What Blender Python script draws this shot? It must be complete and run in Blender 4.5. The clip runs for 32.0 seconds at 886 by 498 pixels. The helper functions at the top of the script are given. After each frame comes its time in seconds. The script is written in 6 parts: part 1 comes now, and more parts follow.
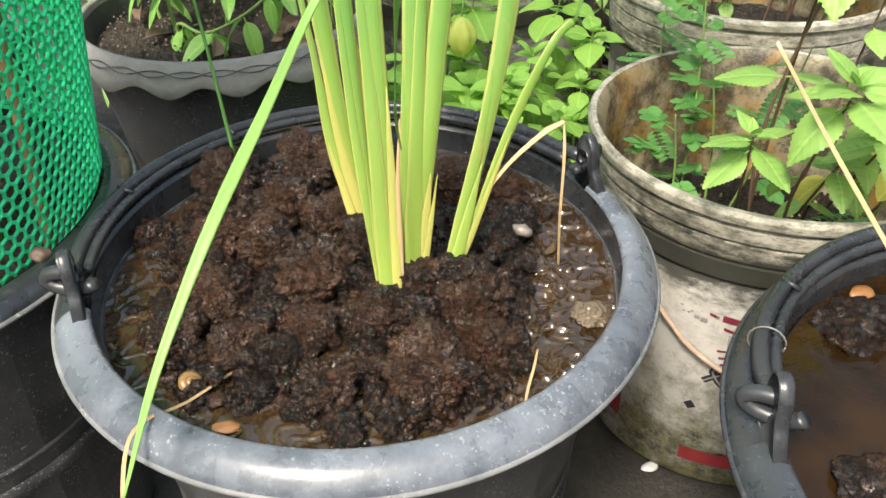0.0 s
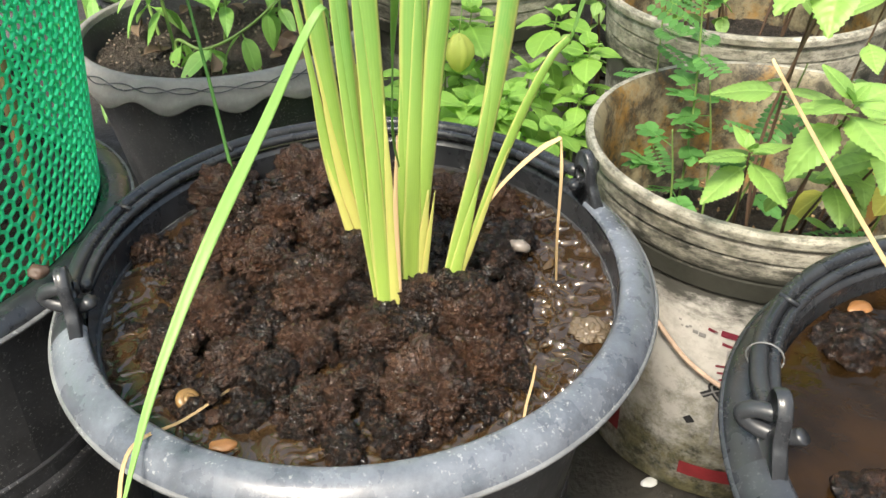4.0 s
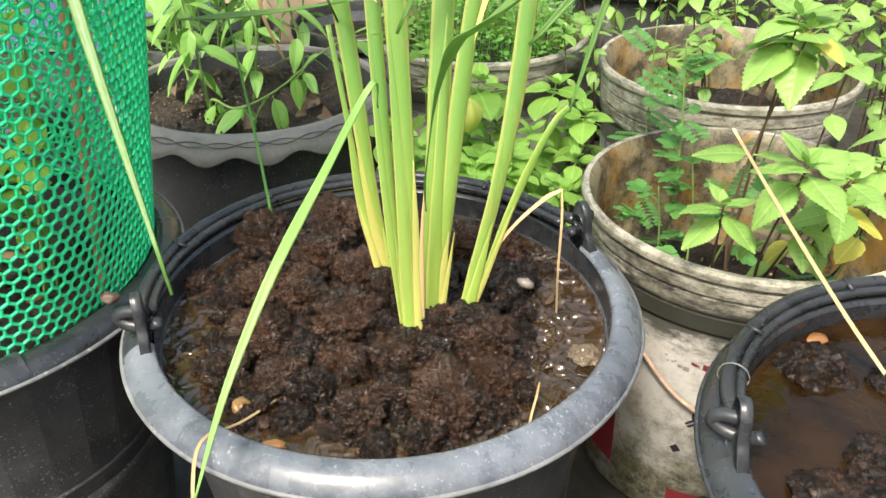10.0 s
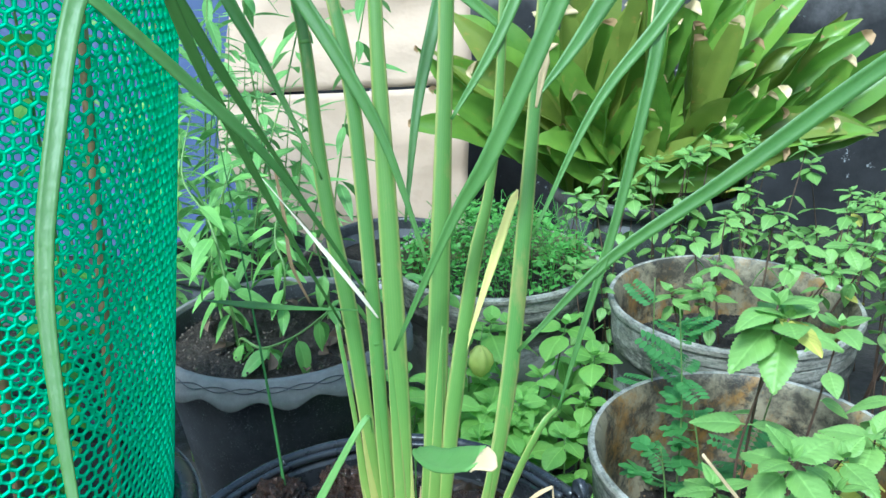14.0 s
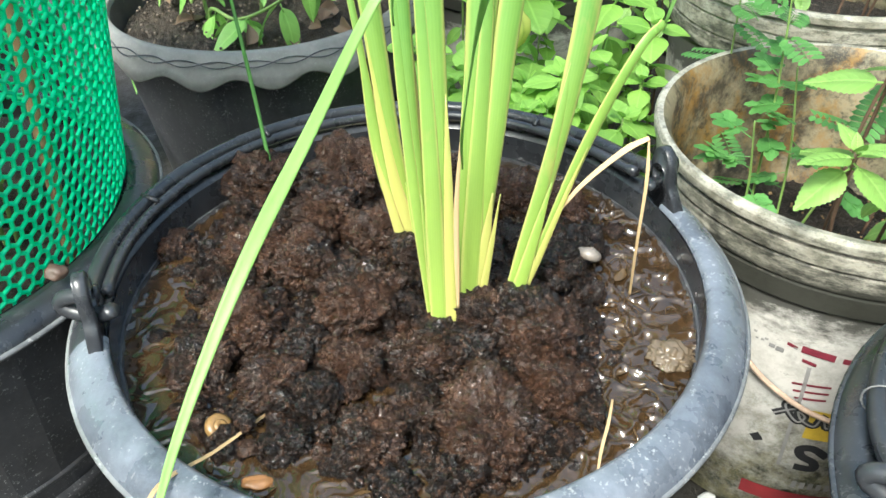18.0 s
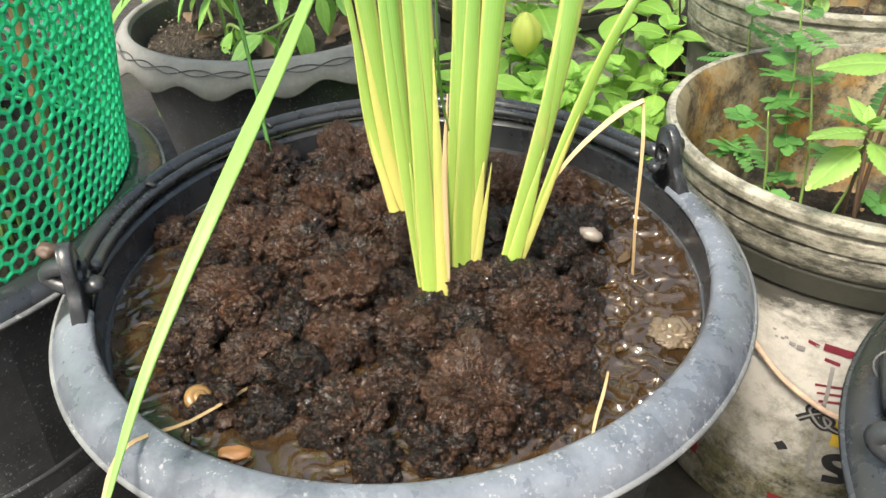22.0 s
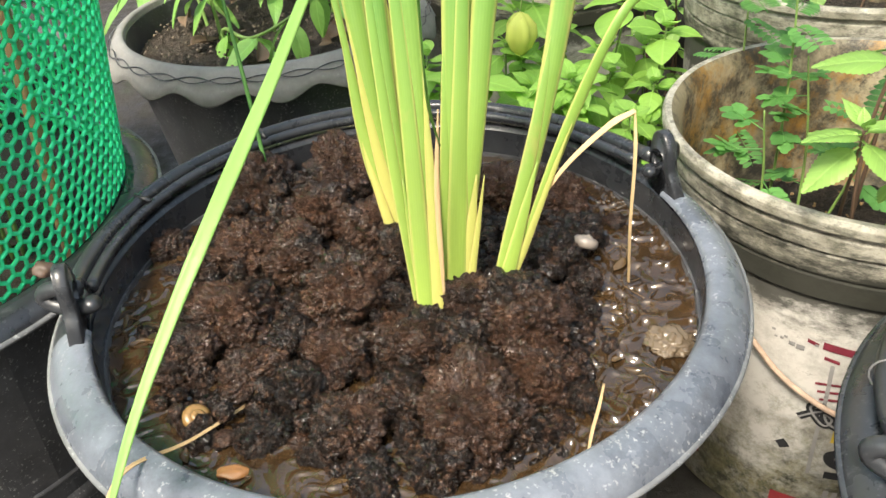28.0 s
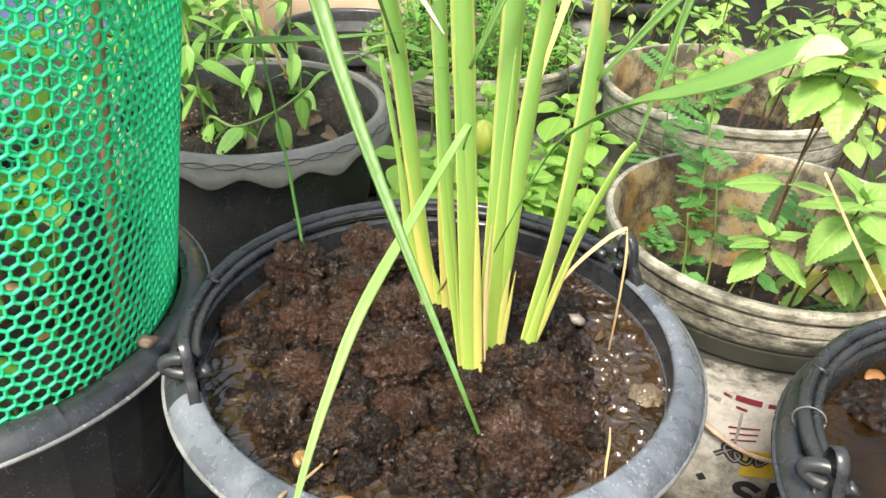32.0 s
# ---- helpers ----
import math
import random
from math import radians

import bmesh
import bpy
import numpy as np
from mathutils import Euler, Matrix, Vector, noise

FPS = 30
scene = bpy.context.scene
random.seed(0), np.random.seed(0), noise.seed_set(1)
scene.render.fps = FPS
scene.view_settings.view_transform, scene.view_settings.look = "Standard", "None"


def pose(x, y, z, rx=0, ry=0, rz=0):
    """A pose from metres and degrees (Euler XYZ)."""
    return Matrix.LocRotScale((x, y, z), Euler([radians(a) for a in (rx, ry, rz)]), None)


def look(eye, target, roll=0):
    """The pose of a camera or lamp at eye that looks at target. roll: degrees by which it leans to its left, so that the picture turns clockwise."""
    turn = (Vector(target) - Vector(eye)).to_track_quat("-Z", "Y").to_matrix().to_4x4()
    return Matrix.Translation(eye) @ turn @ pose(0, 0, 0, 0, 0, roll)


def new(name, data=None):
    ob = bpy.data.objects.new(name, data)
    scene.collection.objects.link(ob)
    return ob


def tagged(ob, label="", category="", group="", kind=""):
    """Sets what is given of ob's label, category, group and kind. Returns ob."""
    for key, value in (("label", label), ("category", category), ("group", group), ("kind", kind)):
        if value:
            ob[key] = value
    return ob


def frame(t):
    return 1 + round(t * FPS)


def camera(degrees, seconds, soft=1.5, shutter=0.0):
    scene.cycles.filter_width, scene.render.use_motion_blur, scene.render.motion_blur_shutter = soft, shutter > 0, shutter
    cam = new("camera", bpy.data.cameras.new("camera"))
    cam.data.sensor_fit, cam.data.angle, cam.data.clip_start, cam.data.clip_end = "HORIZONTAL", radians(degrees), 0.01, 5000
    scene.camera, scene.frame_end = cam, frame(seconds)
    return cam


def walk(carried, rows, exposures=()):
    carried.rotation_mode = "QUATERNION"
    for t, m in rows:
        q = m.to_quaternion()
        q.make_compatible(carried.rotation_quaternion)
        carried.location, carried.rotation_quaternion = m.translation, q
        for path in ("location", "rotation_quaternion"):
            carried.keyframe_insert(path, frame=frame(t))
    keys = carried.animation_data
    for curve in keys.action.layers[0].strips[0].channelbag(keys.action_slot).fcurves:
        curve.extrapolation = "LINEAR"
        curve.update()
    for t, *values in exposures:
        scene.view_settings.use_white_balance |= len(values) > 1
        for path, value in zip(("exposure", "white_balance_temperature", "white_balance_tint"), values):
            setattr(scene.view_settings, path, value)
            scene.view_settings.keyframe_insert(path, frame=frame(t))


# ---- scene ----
cam = camera(57.3, 32.0, soft=1.5)
# seconds, place of the eye, yaw, pitch, roll
PATH = [
    (0, 0.0577, -0.3981, 0.6295, 1.11, -36.66, -1.06),
    (0.5, 0.0589, -0.3956, 0.6280, 1.07, -36.81, -1.09),
    (1, 0.0599, -0.3955, 0.6287, 1.11, -36.94, -1.11),
    (1.5, 0.0573, -0.3974, 0.6284, 1.05, -36.97, -0.96),
    (2, 0.0556, -0.4005, 0.6279, 0.82, -36.84, -0.67),
    (2.5, 0.0559, -0.4009, 0.6288, 0.67, -36.53, -0.58),
    (3, 0.0563, -0.4012, 0.6310, 0.67, -36.01, -0.73),
    (3.5, 0.0587, -0.3986, 0.6309, 0.77, -35.69, -0.99),
    (5.5, 0.0555, -0.3957, 0.6279, 1.35, -36.03, -1.14),
    (6, 0.0561, -0.3928, 0.6262, 1.21, -36.18, -1.04),
    (6.5, 0.0554, -0.3931, 0.6237, 0.83, -36.17, -0.24),
    (7, 0.0462, -0.4023, 0.6081, 0.33, -35.62, 1.28),
    (7.5, 0.0502, -0.4029, 0.6280, 1.51, -34.55, 0.75),
    (8, 0.0513, -0.4168, 0.6331, 4.49, -35.91, -0.86),
    (8.5, 0.0384, -0.4315, 0.6354, 3.34, -36.50, -0.77),
    (9, 0.0370, -0.4660, 0.6586, 1.15, -35.05, 0.54),
    (9.5, 0.0361, -0.4712, 0.6646, 0.81, -33.09, 0.46),
    (10, 0.0443, -0.4696, 0.6639, 0.49, -31.70, -0.00),
    (10.5, 0.0556, -0.4584, 0.6799, 0.59, -31.34, -1.38),
    (11, 0.0621, -0.4546, 0.6914, 0.93, -30.56, -1.38),
    (11.5, 0.0705, -0.4567, 0.7175, 1.13, -28.30, -1.13),
    (12, 0.0714, -0.4564, 0.7369, 1.47, -25.67, -1.52),
    (12.5, 0.0748, -0.4519, 0.7500, 1.83, -23.33, -1.86),
    (13, 0.0737, -0.4549, 0.7528, 2.40, -21.85, -1.72),
    (13.5, 0.0718, -0.4642, 0.7597, 3.25, -20.85, -1.51),
    (14, 0.0737, -0.4659, 0.7639, 3.35, -20.23, -1.41),
    (14.5, 0.0745, -0.4722, 0.7683, 3.37, -19.31, -1.40),
    (16.5, 0.0828, -0.4393, 0.7732, 3.85, -14.89, -0.63),
    (17, 0.0778, -0.4197, 0.7203, 4.14, -22.76, -0.53),
    (17.5, 0.0519, -0.3594, 0.6553, 3.60, -33.15, -1.91),
    (18, 0.0391, -0.3410, 0.6166, 3.45, -37.94, -1.19),
    (18.5, 0.0407, -0.3384, 0.5690, 3.64, -38.08, -0.91),
    (19, 0.0495, -0.3616, 0.5736, 4.13, -35.92, -0.87),
    (19.5, 0.0543, -0.3615, 0.5737, 5.47, -34.21, -1.47),
    (20, 0.0546, -0.3591, 0.5745, 6.12, -33.80, -1.97),
    (20.5, 0.0557, -0.3562, 0.5744, 5.94, -33.95, -2.05),
    (21, 0.0586, -0.3521, 0.5753, 6.06, -34.14, -2.50),
    (21.5, 0.0598, -0.3518, 0.5770, 6.42, -34.26, -2.92),
    (22, 0.0613, -0.3525, 0.5782, 6.50, -34.36, -3.08),
    (22.5, 0.0638, -0.3493, 0.5794, 6.59, -34.60, -3.39),
    (23, 0.0624, -0.3477, 0.5776, 6.50, -34.94, -3.40),
    (23.5, 0.0650, -0.3485, 0.5822, 6.42, -34.92, -3.54),
    (24, 0.0620, -0.3490, 0.5838, 6.10, -34.75, -3.45),
    (24.5, 0.0554, -0.3496, 0.5806, 6.05, -34.68, -3.24),
    (25, 0.0582, -0.3469, 0.5820, 6.15, -34.86, -3.37),
    (25.5, 0.0599, -0.3465, 0.5831, 6.30, -35.05, -3.69),
    (27.5, 0.0680, -0.3437, 0.5877, 6.78, -35.15, -4.43),
    (28, 0.0662, -0.3454, 0.5876, 6.95, -35.12, -4.48),
    (28.5, 0.0688, -0.3414, 0.5874, 7.49, -35.36, -4.86),
    (29, 0.0766, -0.3436, 0.5863, 8.32, -35.72, -4.84),
    (29.5, 0.0901, -0.3582, 0.6003, 11.01, -36.30, -5.78),
    (30, 0.1070, -0.3619, 0.6085, 13.01, -36.61, -6.30),
    (30.5, 0.0584, -0.3977, 0.6084, 10.58, -34.30, -3.96),
    (31, -0.0044, -0.4147, 0.6329, 3.80, -33.35, -0.99),
    (31.5, -0.0269, -0.4159, 0.6540, -0.37, -34.08, 0.57),
    (32, -0.0299, -0.4385, 0.6725, -4.13, -31.48, 2.27),
]


def shot(x, y, z, yaw, pitch, roll):
    a, p = radians(yaw), radians(pitch)
    eye = Vector((x, y, z))
    return look(eye, eye + Vector((-math.sin(a) * math.cos(p), math.cos(a) * math.cos(p), math.sin(p))), roll)


EXPOSURES = [(0, 1.54, 6850, 8), (8.0, 1.58, 6850, 8), (11.4, 1.52, 6800, 8), (12.2, 1.20, 5050, -4), (14.5, 1.12, 4800, -4), (16.5, 0.74, 5900, 18), (17.0, 1.02, 4900, 16), (17.6, 1.46, 6100, 6), (18.1, 1.86, 6100, 2), (19.2, 1.72, 6900, 8), (32, 1.7, 6900, 8)]
walk(cam, [(row[0], shot(*row[1:])) for row in PATH], EXPOSURES)

# ---- light: bright overcast sky ----
world = bpy.data.worlds.new("world")
scene.world = world
world.use_nodes = True
wn = world.node_tree.nodes
sky = wn.new("ShaderNodeTexSky")
sky.sky_type = 'NISHITA'
sky.sun_disc = False
sky.sun_elevation = radians(54)
sky.sun_rotation = radians(200)
sky.air_density = 2.0
sky.dust_density = 4.0
world.node_tree.links.new(sky.outputs[0], wn["Background"].inputs[0])
wn["Background"].inputs[1].default_value = 0.115
sun_data = bpy.data.lights.new("sun", 'SUN')
sun_data.energy = 2.2
sun_data.angle = radians(13)
sun_data.color = (1.0, 0.97, 0.92)
sun = new("sun", sun_data)
sun.matrix_world = look((-0.4, -0.85, 1.3), (0, 0, 0))

# ---- materials ----
RIM = 0.34   # height of the rims over the ground


class Mat:
    """A principled material with small builders for its nodes."""

    def __init__(self, name, rough=0.5, metal=0.0, spec=0.5):
        self.m = bpy.data.materials.new(name)
        self.m.use_nodes = True
        self.n, self.l = self.m.node_tree.nodes, self.m.node_tree.links
        self.p = self.n["Principled BSDF"]
        self.p.inputs["Roughness"].default_value = rough
        self.p.inputs["Metallic"].default_value = metal
        self.p.inputs["Specular IOR Level"].default_value = spec
        self.co = self.n.new("ShaderNodeTexCoord").outputs["Object"]

    def geo(self, which):
        return self.n.new("ShaderNodeNewGeometry").outputs[which]

    def world_co(self):
        self.co = self.geo("Position")
        return self

    def stretch(self, sx, sy, sz, co=None):
        v = self.n.new("ShaderNodeVectorMath")
        v.operation = 'MULTIPLY'
        self.l.new(co or self.co, v.inputs[0])
        v.inputs[1].default_value = (sx, sy, sz)
        return v.outputs[0]

    def noise(self, scale, detail=4.0, rough=0.6, co=None, dist=0.0):
        t = self.n.new("ShaderNodeTexNoise")
        t.inputs["Scale"].default_value, t.inputs["Detail"].default_value = scale, detail
        t.inputs["Roughness"].default_value, t.inputs["Distortion"].default_value = rough, dist
        self.l.new(co or self.co, t.inputs["Vector"])
        return t.outputs["Fac"]

    def voro(self, scale, feature='F1', co=None, out="Distance"):
        t = self.n.new("ShaderNodeTexVoronoi")
        t.feature = feature
        t.inputs["Scale"].default_value = scale
        self.l.new(co or self.co, t.inputs["Vector"])
        return t.outputs[out]

    def wave(self, scale, dist=1.0, co=None, direction='X'):
        t = self.n.new("ShaderNodeTexWave")
        t.bands_direction = direction
        t.inputs["Scale"].default_value, t.inputs["Distortion"].default_value = scale, dist
        t.inputs["Detail"].default_value = 2.0
        self.l.new(co or self.co, t.inputs["Vector"])
        return t.outputs["Fac"]

    def ramp(self, fac, *stops):
        r = self.n.new("ShaderNodeValToRGB")
        e = r.color_ramp.elements
        while len(e) < len(stops):
            e.new(0.5)
        for el, (pos, col) in zip(e, stops):
            el.position = pos
            el.color = (*col, 1) if len(col) == 3 else (col[0],) * 3 + (1,)
        self.l.new(fac, r.inputs[0])
        return r.outputs[0]

    def mix(self, fac, a, b, mode='MIX'):
        x = self.n.new("ShaderNodeMix")
        x.data_type, x.blend_type = 'RGBA', mode
        for sock, val in ((x.inputs["Factor"], fac), (x.inputs["A"], a), (x.inputs["B"], b)):
            if isinstance(val, (tuple, float, int)):
                sock.default_value = val if sock is x.inputs["Factor"] else (*val, 1)
            else:
                self.l.new(val, sock)
        return x.outputs["Result"]

    def math(self, op, a, b=0.0):
        x = self.n.new("ShaderNodeMath")
        x.operation = op
        for sock, val in zip(x.inputs, (a, b)):
            if isinstance(val, (float, int)):
                sock.default_value = val
            else:
                self.l.new(val, sock)
        return x.outputs[0]

    def sep(self, axis, co=None):
        s = self.n.new("ShaderNodeSeparateXYZ")
        self.l.new(co or self.co, s.inputs[0])
        return s.outputs[axis]

    def rand(self):
        return self.n.new("ShaderNodeObjectInfo").outputs["Random"]

    def island(self):
        return self.geo("Random Per Island")

    def span(self, v, a, b, c=0.0, d=1.0):
        r = self.n.new("ShaderNodeMapRange")
        self.l.new(v, r.inputs[0])
        for i, q in enumerate((a, b, c, d)):
            r.inputs[i + 1].default_value = q
        return r.outputs[0]

    def color(self, c):
        if isinstance(c, tuple):
            self.p.inputs["Base Color"].default_value = (*c, 1)
        else:
            self.l.new(c, self.p.inputs["Base Color"])
        return self

    def rough(self, v):
        self.l.new(v, self.p.inputs["Roughness"])
        return self

    def bump(self, h, strength=0.5, dist=0.002):
        b = self.n.new("ShaderNodeBump")
        b.inputs["Strength"].default_value, b.inputs["Distance"].default_value = strength, dist
        self.l.new(h, b.inputs["Height"])
        old = self.p.inputs["Normal"].links
        if old:
            self.l.new(old[0].from_socket, b.inputs["Normal"])
        self.l.new(b.outputs[0], self.p.inputs["Normal"])
        return self


def make_plastic(name, low, high, rough=0.42, speck=0.45):
    k = Mat(name, rough)
    dust_sheen = k.math('ADD', k.math('MULTIPLY', k.noise(9, 6, 0.65), 0.6), k.math('MULTIPLY', k.noise(70, 6, 0.75), 0.4))
    dots = k.math('MULTIPLY', k.math('LESS_THAN', k.voro(240), 0.12), k.math('GREATER_THAN', k.sep("X", k.voro(240, out="Color")), 0.66))
    specks = k.math('MAXIMUM', k.ramp(k.noise(420, 3, 0.6), (0.60, (0,)), (0.67, (1,))), dots)
    keep = k.ramp(k.noise(45, 4), (0.42, (0,)), (0.56, (1,)))
    base = k.mix(k.ramp(dust_sheen, (0.35, (0,)), (0.7, (1,))), low, high)
    base = k.mix(k.math('MULTIPLY', k.math('MULTIPLY', specks, keep), speck), base, (0.46, 0.46, 0.45))
    scr = k.ramp(k.noise(90, 5, 0.7, k.stretch(1, 1, 0.12)), (0.62, (0,)), (0.75, (1,)))
    base = k.mix(k.math('MULTIPLY', scr, 0.25), base, (0.25, 0.25, 0.25))
    k.color(base)
    k.rough(k.span(k.noise(35, 5), 0.3, 0.75, rough - 0.08, rough + 0.22))
    k.bump(k.noise(260, 4), 0.12, 0.001)
    return k.m


BLACK = make_plastic("black_plastic", (0.018, 0.018, 0.020), (0.088, 0.088, 0.093), 0.36)
# this grey mixes wear with bluish sky reflection put into the colour
RIMGREY = make_plastic("weathered_rim_sky_sheen", (0.040, 0.046, 0.058), (0.195, 0.214, 0.250), 0.24, 0.42)
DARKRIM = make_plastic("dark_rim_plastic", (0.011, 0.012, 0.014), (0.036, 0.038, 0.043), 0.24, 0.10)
MIDRIM = make_plastic("worn_rim_plastic", (0.012, 0.013, 0.016), (0.046, 0.050, 0.058), 0.22, 0.12)
LIP = make_plastic("scuffed_lip_plastic", (0.07, 0.072, 0.075), (0.24, 0.245, 0.25), 0.45)
POTGREY = make_plastic("grey_pot_plastic", (0.12, 0.115, 0.105), (0.27, 0.26, 0.24), 0.6, 0.15)


def make_soil(name, c1, c2, c3, wet, dry=0.8):
    """Earth: each clod has its own tone; grains and wet film vary over it."""
    k = Mat(name, 0.5).world_co()
    big = k.math('ADD', k.math('MULTIPLY', k.noise(20, 6, 0.7), 0.8), k.math('MULTIPLY', k.island(), 0.2))
    # pale specks: lighter grains, and on wet mud also glints put into the colour
    fine = k.math('ADD', k.math('MULTIPLY', k.noise(190, 5, 0.75), 0.5), k.math('MULTIPLY', k.noise(540, 4, 0.8), 0.5))
    base = k.mix(k.ramp(big, (0.49, (0,)), (0.65, (1,))), c1, c2)
    base = k.mix(k.ramp(fine, (0.51, (0,)), (0.63, (1,))), base, c3)
    k.color(base)
    k.rough(k.span(k.noise(120, 5, 0.7), 0.38, 0.62, wet, dry))
    k.bump(k.noise(560, 3, 0.7), 1.0, 0.012)
    k.bump(k.noise(210, 5, 0.75), 1.0, 0.012)
    if wet < 0.6:
        film = k.ramp(k.noise(110, 5, 0.7), (0.46, (0.05,)), (0.54, (1.0,)))
        k.l.new(film, k.p.inputs["Coat Weight"])
        k.p.inputs["Coat Roughness"].default_value = 0.07
        k.p.inputs["Specular IOR Level"].default_value = 0.32
        k.l.new(k.p.inputs["Normal"].links[0].from_socket, k.p.inputs["Coat Normal"])
    return k.m


WETSOIL = make_soil("wet_soil", (0.010, 0.0055, 0.0035), (0.058, 0.026, 0.0135), (0.150, 0.076, 0.043), 0.20, 0.55)
DRYSOIL = make_soil("dark_potting_soil", (0.016, 0.012, 0.008), (0.070, 0.053, 0.038), (0.18, 0.145, 0.11), 0.65, 0.9)


def make_mud(name, c1, c2, ripple, gloss):
    k = Mat(name, 0.04, 0, gloss).world_co()
    k.color(k.mix(k.ramp(k.noise(22, 4), (0.35, (0,)), (0.65, (1,))), c1, c2))
    k.bump(k.noise(75, 3, 0.5, None, 0.8), 1.0, ripple)
    return k.m


MUDWATER = make_mud("muddy_water", (0.020, 0.0115, 0.005), (0.050, 0.028, 0.012), 0.0006, 0.8)
TEAWATER = make_mud("brown_water", (0.010, 0.0055, 0.002), (0.024, 0.012, 0.004), 0.0010, 0.2)


def glow_through(k, base, amount):
    """Lets light through thin stuff."""
    t = k.n.new("ShaderNodeBsdfTranslucent")
    k.l.new(base, t.inputs[0])
    mx = k.n.new("ShaderNodeMixShader")
    mx.inputs[0].default_value = amount
    k.l.new(k.p.outputs[0], mx.inputs[1])
    k.l.new(t.outputs[0], mx.inputs[2])
    k.l.new(mx.outputs[0], k.n["Material Output"].inputs[0])
    return k.m


def make_net():
    k = Mat("green_net_plastic", 0.32)
    base = k.mix(k.noise(30, 4), (0.03, 0.76, 0.37), (0.06, 0.86, 0.48))
    k.color(base)
    return glow_through(k, base, 0.42)


NET = make_net()


def make_pail(name, inside):
    k = Mat(name, 0.55)
    z = k.sep("Z")
    grime = k.noise(26, 7, 0.72)
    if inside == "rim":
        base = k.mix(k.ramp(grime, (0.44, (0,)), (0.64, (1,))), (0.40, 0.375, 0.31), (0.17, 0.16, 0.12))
        # near black towards the lower bands, with an edge broken by noise
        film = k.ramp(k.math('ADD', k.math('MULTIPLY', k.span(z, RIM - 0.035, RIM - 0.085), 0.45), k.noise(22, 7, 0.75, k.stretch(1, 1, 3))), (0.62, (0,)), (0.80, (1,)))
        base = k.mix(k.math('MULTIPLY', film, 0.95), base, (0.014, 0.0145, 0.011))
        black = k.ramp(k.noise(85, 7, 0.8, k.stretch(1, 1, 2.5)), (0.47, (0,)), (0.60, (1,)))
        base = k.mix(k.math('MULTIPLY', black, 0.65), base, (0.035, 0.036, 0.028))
    elif inside:
        base = k.mix(k.ramp(grime, (0.42, (0,)), (0.58, (1,))), (0.25, 0.21, 0.13), (0.045, 0.036, 0.022))
        rust = k.ramp(k.noise(15, 7, 0.72, k.stretch(1, 1, 0.7)), (0.49, (0,)), (0.60, (1,)))
        base = k.mix(k.math('MULTIPLY', rust, 0.9), base, (0.26, 0.135, 0.022))
        dark = k.ramp(k.noise(38, 7, 0.78), (0.54, (0,)), (0.64, (1,)))
        base = k.mix(k.math('MULTIPLY', dark, 0.9), base, (0.018, 0.015, 0.011))
        pale = k.ramp(k.noise(70, 6, 0.75), (0.56, (0,)), (0.68, (1,)))
        base = k.mix(k.math('MULTIPLY', pale, 0.40), base, (0.36, 0.33, 0.23))
    else:
        base = k.mix(k.ramp(grime, (0.46, (0,)), (0.66, (1,))), (0.52, 0.50, 0.46), (0.32, 0.30, 0.265))
        low = k.span(z, 0.19, 0.03)
        moss = k.ramp(k.math('ADD', k.math('MULTIPLY', low, 0.34), k.noise(24, 8, 0.8)), (0.60, (0,)), (0.82, (1,)))
        base = k.mix(moss, base, k.mix(k.ramp(k.noise(70, 6, 0.75), (0.38, (0,)), (0.62, (1,))), (0.018, 0.020, 0.007), (0.21, 0.19, 0.10)))
        # body turns darker towards the rim, in uneven patches
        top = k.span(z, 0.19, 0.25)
        upper_dark = k.ramp(k.math('ADD', k.math('MULTIPLY', top, 0.55), k.noise(34, 8, 0.8, k.stretch(1, 1, 2))), (0.72, (0,)), (0.95, (1,)))
        base = k.mix(k.math('MULTIPLY', upper_dark, 0.92), base, (0.030, 0.030, 0.024))
        black = k.ramp(k.noise(75, 6, 0.8), (0.63, (0,)), (0.72, (1,)))
        base = k.mix(k.math('MULTIPLY', black, 0.6), base, (0.09, 0.085, 0.07))
    k.color(base)
    k.bump(k.noise(160, 5), 0.25, 0.001)
    return k.m


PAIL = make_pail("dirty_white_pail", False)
PAILIN = make_pail("stained_pail_inside", True)
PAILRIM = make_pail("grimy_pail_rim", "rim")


def make_wall():
    k = Mat("mouldy_plaster", 0.85).world_co()
    big = k.noise(2.6, 7, 0.7)
    base = k.mix(k.ramp(big, (0.42, (0,)), (0.6, (1,))), (0.007, 0.007, 0.008), (0.026, 0.026, 0.028))
    up = k.span(k.math('ADD', k.sep("Z"), k.math('MULTIPLY', k.noise(4, 5), 0.35)), 0.74, 0.97)
    base = k.mix(up, base, k.mix(k.ramp(k.noise(7, 8, 0.75), (0.36, (0,)), (0.60, (1,))), (0.11, 0.105, 0.105), (0.42, 0.40, 0.395)))
    flake = k.ramp(k.math('ADD', k.math('MULTIPLY', k.noise(5, 4), 0.5), k.math('MULTIPLY', k.noise(26, 8, 0.75), 0.5)), (0.575, (0,)), (0.60, (1,)))
    base = k.mix(k.math('MULTIPLY', flake, 0.75), base, (0.5, 0.52, 0.53))
    k.color(base)
    k.bump(k.noise(70, 6, 0.7), 0.4, 0.004)
    return k.m


WALL = make_wall()


